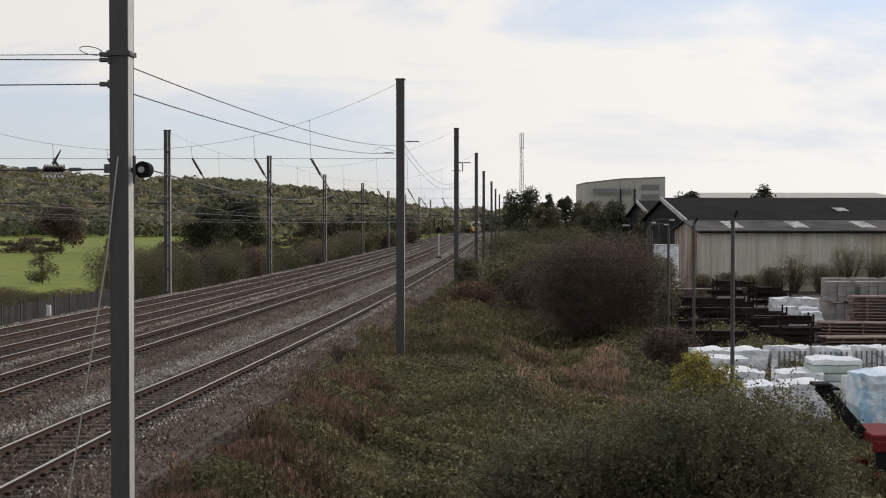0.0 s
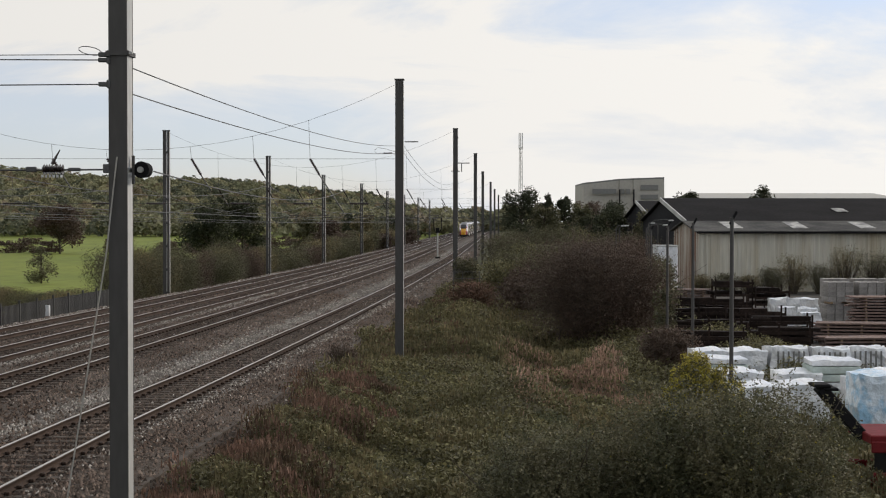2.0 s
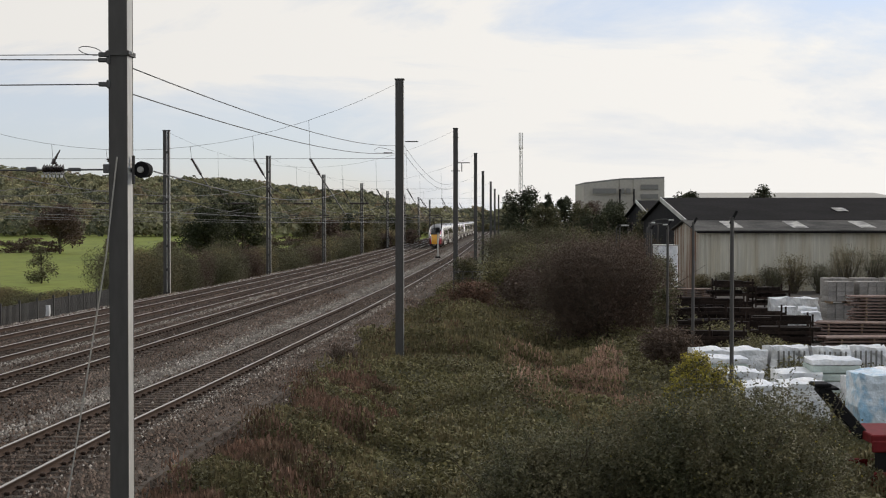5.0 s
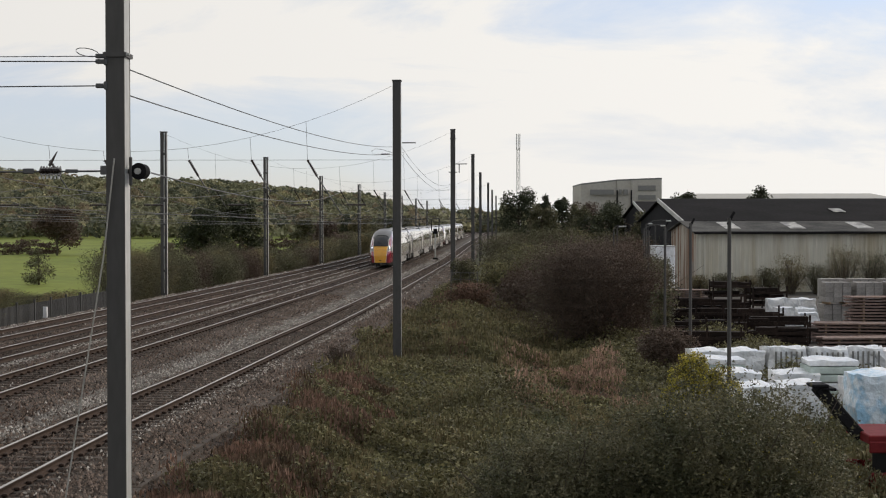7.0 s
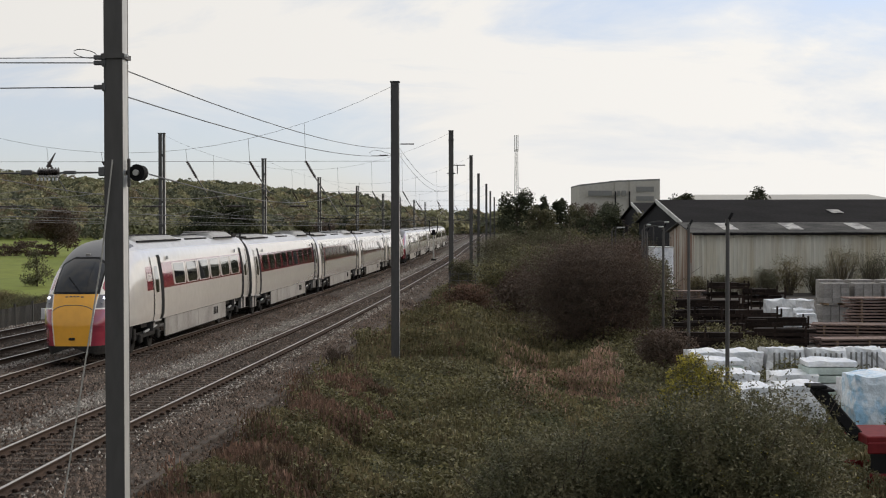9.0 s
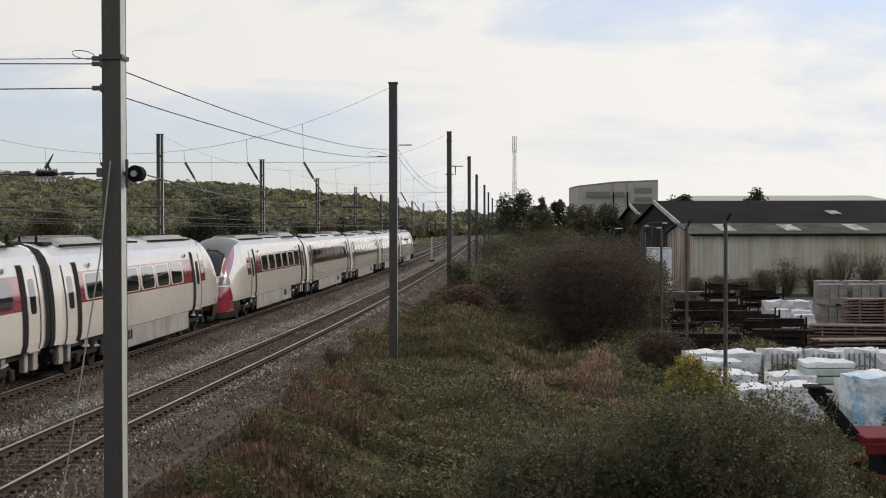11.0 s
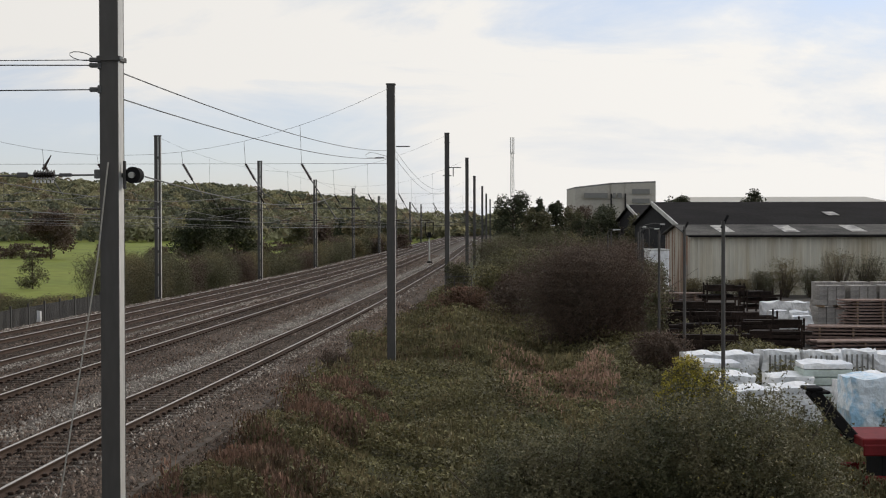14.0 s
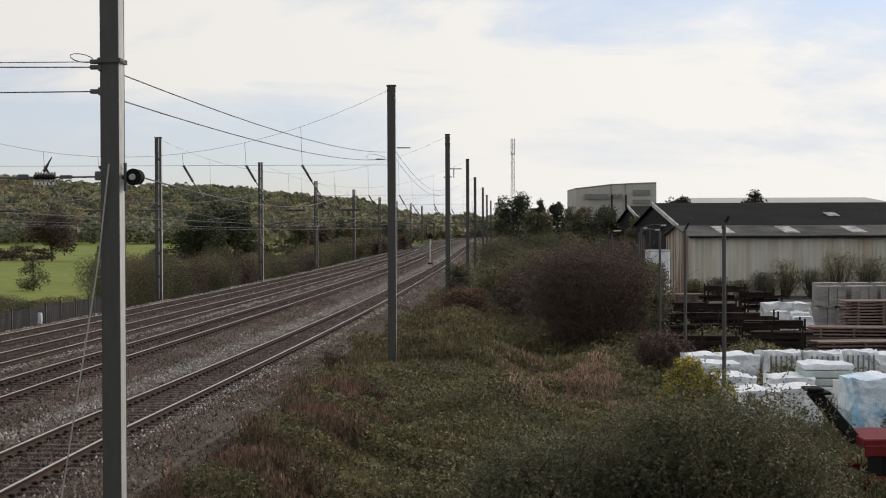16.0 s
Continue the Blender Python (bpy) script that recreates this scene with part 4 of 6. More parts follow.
def build_nose(car, f, start, lit):
    na, nt = 44, 96
    length = start - f
    P = [[nose_point((i / na) ** 1.9, j / nt) for j in range(nt + 1)] for i in range(na + 1)]
    for row in P:
        for p in row:
            p.y = f + p.y * length

    def key_of(c):
        s, d, z = abs(c.x), c.y - f, c.z
        if z < 1.0 and d > 2.75 - 0.0 * z:
            return None
        if z < 0.56:
            return "valance"
        edge = 0.51 + 0.10 * z
        if 2.2 < z < 3.2 - 0.6 * max(0.0, s - 0.4) and s < 0.72 and d < 3.2:
            return "windscreen"
        if 2.14 < z < 3.26 - 0.6 * max(0.0, s - 0.4) and s < 0.77 and d < 3.3:
            return "windscreen_surround"
        if z >= 3.16 - 0.6 * max(0.0, s - 0.4) and s < 0.92 and d < 4.4:
            return "brow"
        if z <= 2.17 and s < edge:
            return "front_panel"
        if z <= 2.17 and s < edge + 0.035 and z > 0.6:
            return "nose_shell"
        if 1.72 < z < 2.12 and d < 1.05:
            return "headlight_glass"
        if z < 1.68 and d + 0.75 * z < 2.2:
            return "corner_panel"
        if z < 1.0:
            return "valance"
        q = 1.692 + 0.62 * d
        if abs(z - q) < 0.24 and 0.75 < d < 3.1 and s > 0.8:
            return "stripe"
        if z > 3.42:
            return "nose_roof"
        return "nose_shell"

    whole = bmesh.new()
    grid = [[whole.verts.new(p) for p in row] for row in P]
    for i in range(na):
        for j in range(nt):
            whole.faces.new((grid[i][j], grid[i + 1][j], grid[i + 1][j + 1], grid[i][j + 1]))
    bmesh.ops.remove_doubles(whole, verts=whole.verts[:], dist=0.0008)
    # cut the shell along the joints of its panels
    cuts = [((0, 0, z), (0, 0, 1)) for z in (0.56, 1.0, 1.68, 1.72, 2.12, 2.14, 2.17, 2.2, 3.16, 3.2, 3.26, 3.42)]
    cuts += [((x * s, 0, 0), (1, 0, 0)) for x in (0.72, 0.77, 0.8, 0.92) for s in (-1, 1)]
    cuts += [((x * s, 0, 0), (s, 0, -0.1)) for x in (0.51, 0.545) for s in (-1, 1)]
    cuts += [((0, f + d, 0), (0, 1, 0)) for d in (0.75, 1.05, 2.75, 3.1)]
    cuts += [((0, f + 2.2, 0), (0, 1, 0.75)), ((0, f, 1.932), (0, -0.62, 1)), ((0, f, 1.452), (0, -0.62, 1))]
    cuts += [((0.4 * q, 0, z), (0.6 * q, 0, 1)) for z in (3.16, 3.2, 3.26) for q in (-1, 1)]
    for co, no in cuts:
        bmesh.ops.bisect_plane(whole, geom=whole.verts[:] + whole.edges[:] + whole.faces[:], dist=0.0004, plane_co=co, plane_no=no)
    groups = {}
    for face in whole.faces:
        key = key_of(face.calc_center_median())
        if key:
            q = [v.co.copy() for v in face.verts]
            side = q[0].x > 0 if key in ("corner_panel", "stripe", "headlight_glass", "nose_shell") else 0
            groups.setdefault((key, side), []).append(q)
    whole.free()
    mats = {"windscreen": ("screen", "raked dark windscreen"), "windscreen_surround": ("black", "black windscreen surround"), "brow": ("grey_trim", "dark grey brow over the windscreen"),
            "front_panel": ("yellow", "warning yellow front panel"), "corner_panel": ("red", "deep red lower corner"), "nose_roof": ("roof", "silver grey roof"),
            "nose_shell": ("white", "pearl white nose side"), "valance": ("under", "dirty dark grey lower valance"), "headlight_glass": ("lens", "clear headlight cover"), "stripe": ("red", "deep red slanting stripe")}
    for (key, side), quads in groups.items():
        bm = bmesh.new()
        for q in quads:
            bm.faces.new([bm.verts.new(p) for p in q])
        bmesh.ops.remove_doubles(bm, verts=bm.verts[:], dist=0.0005)
        part(key, bm, mats[key][0], car, mats[key][1], smooth=True)
    flat = [p for row in P for p in row]

    def on_nose(x, z):
        return min(flat, key=lambda p: (p.x - x) ** 2 + (p.z - z) ** 2 + 0.02 * (p.y - f))

    for s in (-1, 1):
        for x, z, rad in ((0.90, 2.0, 0.042), (0.88, 1.86, 0.03)):
            bm = bmesh.new()
            p = on_nose(s * x, z)
            tube(bm, p + Vector((s * 0.006, 0.0, 0)), p + Vector((s * 0.022, -0.04, 0)), rad, rad * 0.9, seg=14)
            part("headlight", bm, "lamp" if lit and z > 1.9 else "pod", car, "lit white headlight" if lit and z > 1.9 else "unlit pale lens")
    p = on_nose(0.0, 3.36)
    part("marker_light", boxes((0, p.y, p.z, 0.16, 0.1, 0.1), bevel=0.02), "skylight", car, "pale roof marker light")
    bm = bmesh.new()
    p, q = on_nose(0.1, 2.22), on_nose(-0.35, 2.66)
    tube(bm, p + Vector((0, -0.03, 0.01)), q + Vector((0, -0.03, 0.02)), 0.014, seg=5)
    part("wiper", bm, "black", car)
    # hatch seam across the front panel, and the coupler cover
    pts = [on_nose(0.66 * math.sin(k / 12 * math.pi - math.pi / 2), 1.62 + 0.22 * math.cos(k / 12 * math.pi - math.pi / 2)) for k in range(13)]
    part("hatch_seam", poly_tube(bmesh.new(), [p + Vector((0, -0.004, 0)) for p in pts], 0.012), "grey_trim", car)
    p = on_nose(0.0, 0.78)
    part("coupler_cover", boxes((0, p.y, 0.78, 0.2, 0.05, 0.08), bevel=0.01), "under", car)
    # plain bars where the lettering stands
    for k in range(5):
        p = on_nose(-0.26 + 0.13 * k, 2.06)
        part("lettering_bar", boxes((p.x, p.y - 0.004, p.z, 0.08, 0.02, 0.035)), "grey_trim", car)


def build_train():
    head = build_car("driving_coach", True, "white and red driving coach with a yellow nose", 6)
    mid = build_car("passenger_coach", False, "white passenger coach with dark windows and a red band", 9)
    panto = build_car("pantograph_coach", False, "white passenger coach with a raised pantograph on its roof", 9, True)
    inner = build_car("driving_coach", True, "white and red driving coach, its yellow nose unlit", 6, lit=False)
    cars = []
    for k in range(10):
        src = (head, mid, panto, mid, inner, inner, mid, panto, mid, inner)[k]
        first = src not in [c for c, _ in cars]
        ob = src if first else copy_thing(src, Matrix())
        cars.append((ob, k in (4, 9)))
    return cars


CARS = build_train()
LONGER = 0.65   # by how much a driving coach is longer than the others
SPEED, PASS_Y = 55.2, 49.6   # metres a second, and the tip's place at nine seconds


def motions():
    """The train runs towards and past the camera on the second track."""
    rz = -math.degrees(math.atan(LEAN))
    for k, (ob, turned) in enumerate(CARS):
        rows = []
        for i in range(65):
            t = i * 0.25
            y = PASS_Y + (9.0 - t) * SPEED + CAR * (k + 0.5) + LONGER * (0.5, 1, 1, 1, 1.5, 2.5, 3, 3, 3, 3.5)[k]
            s = (line_x(TRACKS[1], y + 9) - line_x(TRACKS[1], y - 9)) / 18
            rows.append((t, pose(line_x(TRACKS[1], y), y, fast(y), 0, 0, -math.degrees(math.atan(s)) + (180 if turned else 0))))
        walk(ob, rows)


# ---- buildings ----
def ribbed_wall(parent, name, x0, x1, z0, z1, y, mat, pitch=0.3, depth=0.04, z1b=None):
    """Corrugated sheeting in the x-z plane facing -y; the top may slope from z1 to z1b."""
    bm = bmesh.new()
    n = max(2, int((x1 - x0) / pitch))
    pts = []
    for i in range(n):
        a = x0 + (x1 - x0) * i / n
        p = (x1 - x0) / n
        pts += [(a, 0), (a + p * 0.55, 0), (a + p * 0.65, -depth), (a + p * 0.9, -depth)]
    pts.append((x1, 0))
    z1b = z1 if z1b is None else z1b
    lo = [bm.verts.new((a, y + d, z0)) for a, d in pts]
    hi = [bm.verts.new((a, y + d, z1 + (z1b - z1) * (a - x0) / (x1 - x0))) for a, d in pts]
    for i in range(len(pts) - 1):
        bm.faces.new((lo[i], lo[i + 1], hi[i + 1], hi[i]))
    return part(name, bm, mat, parent)


def build_shed():
    """The cream shed of the yard, its long side towards the railway bridge."""
    s = thing("storage_shed", (0, 0, 0), "long cream corrugated metal shed with rust stains and a grey roof", "shed")
    y0, y1, x0, x1, zb, ze, zr = 104.0, 115.0, 17.25, 62.0, -0.3, 3.72, 4.38
    ribbed_wall(s, "wall", x0, x1, zb, ze, y0, "sheet_cream")
    part("wall", boxes(((x0 + x1) / 2, y1, (zb + ze) / 2, x1 - x0, 0.12, ze - zb)), "sheet_cream", s)
    part("wall", boxes((x1, (y0 + y1) / 2, (zb + ze) / 2, 0.12, y1 - y0 - 0.2, ze - zb)), "sheet_cream", s)
    bm = bmesh.new()
    n = 24
    lo, hi = [], []
    for i in range(n):
        a, p = y0 + (y1 - y0) * i / n, (y1 - y0) / n
        for yy, off in ((a, 0.0), (a + p * 0.5, 0.0), (a + p * 0.6, 0.04), (a + p * 0.9, 0.04)):
            h = ze + (zr - ze) * (1 - abs(yy - (y0 + y1) / 2) / ((y1 - y0) / 2))
            lo.append(bm.verts.new((x0 - off, yy, zb)))
            hi.append(bm.verts.new((x0 - off, yy, h)))
    for i in range(len(lo) - 1):
        bm.faces.new((lo[i], lo[i + 1], hi[i + 1], hi[i]))
    part("gable_wall", bm, "sheet_rust", s, "rust streaked corrugated gable")
    for ya, yb in ((y0 - 0.35, (y0 + y1) / 2), ((y0 + y1) / 2, y1 + 0.35)):
        bm = bmesh.new()
        za, zb2 = (ze - 0.03, zr) if ya < (y0 + y1) / 2 - 1 else (zr, ze - 0.03)
        prism(bm, [(0, 0), (0, 0.08), (1, 0.08), (1, 0)], Matrix(((0, 0, 1, x0 - 0.3), (yb - ya, 0, 0, ya), (zb2 - za, 1, 0, za), (0, 0, 0, 1))), Matrix(((0, 0, 1, x1), (yb - ya, 0, 0, ya), (zb2 - za, 1, 0, za), (0, 0, 0, 1))))
        part("roof", bm, "roof_grey", s, "weathered grey sheet roof")
    slope = (zr - ze) / ((y1 - y0) / 2)
    for x in (19.95, 24.4, 29.0, 33.6):
        bm = boxes((0, 0, 0, 1.05, 3.6, 0.05), bevel=0.01)
        bmesh.ops.transform(bm, matrix=pose(x, y0 + 3.0, ze + slope * 3.0 + 0.075, math.degrees(math.atan(slope))), verts=bm.verts[:])
        part("roof_light", bm, "skylight", s, "grimy translucent roof light")
    part("gutter", boxes(((x0 + x1) / 2, y0 - 0.38, ze - 0.06, x1 - x0 + 0.4, 0.12, 0.12), bevel=0.02), "roof_dark", s)
    part("downpipe", boxes((x0 + 0.18, y0 - 0.1, (zb + ze) / 2, 0.1, 0.08, ze - zb), (x0 + 0.5, y0 - 0.1, (zb + ze) / 2, 0.07, 0.08, ze - zb)), "sheet_cream", s)
    part("door", boxes((x0 + 0.02, y0 + 1.5, 0.7, 0.08, 0.9, 2.0), bevel=0.01), "clad_mid", s)


def gabled(name, x0, x1, y0, y1, zb, ze, zr, label, wall, roof, ridge_along="x", overhang=0.3):
    """A plain building with a pitched roof."""
    t = thing(name, (0, 0, 0), label, "building")
    xm, ym = (x0 + x1) / 2, (y0 + y1) / 2
    if ridge_along == "x":
        out = [(y0, zb), (y1, zb), (y1, ze), (ym, zr), (y0, ze)]
        a = Matrix(((0, 0, 1, x0), (1, 0, 0, 0), (0, 1, 0, 0), (0, 0, 0, 1)))
        b = Matrix(((0, 0, 1, x1), (1, 0, 0, 0), (0, 1, 0, 0), (0, 0, 0, 1)))
    else:
        out = [(x0, zb), (x1, zb), (x1, ze), (xm, zr), (x0, ze)]
        a = Matrix(((1, 0, 0, 0), (0, 0, -1, y0), (0, 1, 0, 0), (0, 0, 0, 1)))
        b = Matrix(((1, 0, 0, 0), (0, 0, -1, y1), (0, 1, 0, 0), (0, 0, 0, 1)))
    part("wall", prism(bmesh.new(), out, a, b), wall, t)
    for p, q in ((out[4], out[3]), (out[3], out[2])):
        d = 0.12
        o = [(p[0], p[1] + 0.02), (q[0], q[1] + 0.02), (q[0], q[1] + d), (p[0], p[1] + d)]
        if ridge_along == "x":
            a2, b2 = a.copy(), b.copy()
            a2[0][3] -= overhang
            b2[0][3] += overhang
        else:
            a2, b2 = a.copy(), b.copy()
            a2[1][3] -= overhang
            b2[1][3] += overhang
        part("roof", prism(bmesh.new(), o, a2, b2), roof, t, "dark sheet roof")
    return t


def build_far_buildings():
    w = gabled("warehouse", 20.46, 80.0, 128.0, 157.5, -0.3, 4.36, 6.4, "black clad warehouse with a long dark roof", "clad_black", "roof_dark")
    bm = bmesh.new()
    prism(bm, [(-0.06, -0.22), (0.06, -0.22), (0.06, 0.16), (-0.06, 0.16)], Matrix.Translation((20.1, 127.7, 4.36)) @ Matrix(((1, 0, 0, 0), (0, 0, 1, 0), (0, 1, 0, 0), (0, 0, 0, 1))), Matrix.Translation((20.1, 142.75, 6.42)) @ Matrix(((1, 0, 0, 0), (0, 0, 1, 0), (0, 1, 0, 0), (0, 0, 0, 1))))
    part("barge_board", bm, "galv_light", w, "white painted barge board")
    bm = boxes((0, 0, 0, 1.0, 2.2, 0.05), bevel=0.01)
    bmesh.ops.transform(bm, matrix=pose((1487 - 784) / 2740 * 134, 134.0, 5.38, math.degrees(math.atan(2.04 / 14.75))), verts=bm.verts[:])
    part("roof_light", bm, "skylight", w, "grimy translucent roof light")
    w = gabled("warehouse", 21.8, 40.0, 160.0, 183.0, -0.3, 4.75, 6.5, "small black gabled store behind the shed", "clad_black", "roof_dark")
    bm = bmesh.new()
    prism(bm, [(-0.06, -0.2), (0.06, -0.2), (0.06, 0.16), (-0.06, 0.16)], Matrix.Translation((21.45, 159.7, 4.76)) @ Matrix(((1, 0, 0, 0), (0, 0, 1, 0), (0, 1, 0, 0), (0, 0, 0, 1))), Matrix.Translation((21.45, 171.5, 6.52)) @ Matrix(((1, 0, 0, 0), (0, 0, 1, 0), (0, 1, 0, 0), (0, 0, 0, 1))))
    part("barge_board", bm, "galv_light", w, "white painted barge board")
    gabled("warehouse", 44.0, 77.0, 255.0, 300.0, -0.3, 7.6, 9.2, "long low pale roofed warehouse in the distance", "clad_grey", "clad_grey")
    # white cabin and small lamp columns beside the shed
    c = thing("site_cabin", (14.55, 101.0, -0.3), "small white metal site cabin beside the shed", "cabin")
    part("body", boxes((0, 0, 1.75, 1.3, 2.4, 2.7), bevel=0.05), "wrap", c)
    part("roof_trim", boxes((0, 0, 3.13, 1.36, 2.46, 0.08), bevel=0.02), "galv_light", c)
    part("skid", boxes((-0.45, 0, 0.2, 0.14, 2.4, 0.4), (0.45, 0, 0.2, 0.14, 2.4, 0.4)), "steel_dark", c)
    for x, y, h, reach in ((13.2, 100.0, 4.3, 1.1), (14.0, 105.0, 4.6, 1.4), (12.6, 112.0, 4.2, 0.4), (13.3, 116.0, 4.2, 0.4), (15.6, 112.0, 4.4, -0.5)):
        t = thing("lamp_column", (x, y, -0.3), "slim grey lamp column with a bent outreach arm", "lamp column", "lamp columns by the shed")
        part("shaft", tube(bmesh.new(), (0, 0, 0), (0, 0, h), 0.06, 0.045, seg=8), "galv", t)
        part("outreach_arm", poly_tube(bmesh.new(), [(0, 0, h - 0.05), (reach * 0.3, 0, h + 0.16), (reach * 0.7, 0, h + 0.24), (reach, 0, h + 0.2)], 0.03), "galv", t)
        part("lantern", boxes((reach + 0.12, 0, h + 0.17, 0.34, 0.14, 0.1), bevel=0.03), "galv_light", t)
    # tall pale works building
    t = thing("works_building", (0, 0, 0), "tall pale grey clad works building with dark louvres", "building")
    y, k = 330.0, 330.0 / 2740
    xs = [(1035 - 784) * k, (1098 - 784) * k, (1123 - 784) * k, (1177 - 784) * k]
    top = [4.5 + (389 - v) * k for v in (326, 319, 318, 316)]
    for a, b, za, zb, d in ((xs[0], xs[1], top[0], top[1], 0.6), (xs[1] + 0.02, xs[2], top[1], top[2], 0.3), (xs[2] + 0.02, xs[3], top[2], top[3], 0.0)):
        m0 = Matrix(((1, 0, 0, 0), (0, 0, -1, y + d), (0, 1, 0, 0), (0, 0, 0, 1)))
        m1 = Matrix(((1, 0, 0, 0), (0, 0, -1, y + 22), (0, 1, 0, 0), (0, 0, 0, 1)))
        part("wall", prism(bmesh.new(), [(a, -0.3), (b, -0.3), (b, zb), (a, za)], m0, m1), "clad_grey", t)
        part("parapet", prism(bmesh.new(), [(a, za), (b, zb), (b, zb + 0.35), (a, za + 0.35)], m0, m1), "clad_mid", t)
    for x in (xs[1], xs[2]):
        part("downpipe", boxes((x, y - 0.15, 5.5, 0.3, 0.2, 11)), "clad_black", t)
    for a, b, p, q in ((1050, 1092, 334, 343), (1101, 1106, 334, 343), (1109, 1117, 334, 343), (1135, 1166, 327, 336), (1135, 1166, 344, 352)):
        part("louvre", boxes((((a + b) / 2 - 784) * k, y - 0.1, 4.5 + (389 - (p + q) / 2) * k, (b - a) * k, 0.3, (q - p) * k)), "clad_mid", t)
    # lattice radio mast
    t = thing("radio_mast", (28.4, 560.0, -0.3), "slender pale lattice radio mast rising behind trees", "radio mast")
    h = 36.2
    bm = bmesh.new()
    leg = [(-0.9, -0.5), (0.9, -0.5), (0, 0.9)]
    for x, yy in leg:
        tube(bm, (x, yy, 0), (x * 0.55, yy * 0.55, h - 5), 0.12, 0.09, seg=5)
    for i in range(22):
        z0, z1 = i * (h - 5) / 22, (i + 1) * (h - 5) / 22
        s0, s1 = 1 - 0.45 * i / 22, 1 - 0.45 * (i + 1) / 22
        for a, b in ((0, 1), (1, 2), (2, 0)):
            p, q = (leg[a], leg[b]) if i % 2 else (leg[b], leg[a])
            tube(bm, (p[0] * s0, p[1] * s0, z0), (q[0] * s1, q[1] * s1, z1), 0.06, seg=4)
    part("lattice", bm, "galv_light", t)
    for x in (-0.6, 0.0, 0.6):
        part("antenna", boxes((x, -0.5, h - 3, 0.3, 0.2, 6.0), bevel=0.05), "galv_light", t)


build_shed()
build_far_buildings()


# ---- the yard ----
def lumpy_block(sx, sy, sz, amp, seed, seg=6):
    """A wrapped load: a box with bulging, creased sides and a drawn-up top."""
    bm = bmesh.new()
    bmesh.ops.create_cube(bm, size=1)
    bmesh.ops.subdivide_edges(bm, edges=bm.edges[:], cuts=seg, use_grid_fill=True)
    for v in bm.verts:
        p = v.co.copy()
        q = Vector((p.x * sx * 3 + seed * 7.1, p.y * sy * 3, p.z * sz * 3 + seed))
        r = 1 - 0.10 * max(0, (Vector((abs(p.x), abs(p.y), abs(p.z)))).length - 0.62)
        d = noise.noise_vector(q) * amp
        v.co = Vector((p.x * sx * r, p.y * sy * r, (p.z + 0.5) * sz * (1 if p.z < 0.4 else 1))) + Vector((d.x, d.y, d.z if p.z > 0 else 0))
        if p.z > 0.45:
            v.co.z += amp * 1.6 * max(0, noise.noise(q * 0.6))
    return bm


def pallet_base(parent):
    for i in range(5):
        part("pallet_board", boxes((0, -0.45 + 0.225 * i, 0.11, 1.1, 0.1, 0.025)), "pallet", parent)
    for x in (-0.48, 0, 0.48):
        part("pallet_bearer", boxes((x, 0, 0.05, 0.1, 1.0, 0.09)), "pallet", parent)


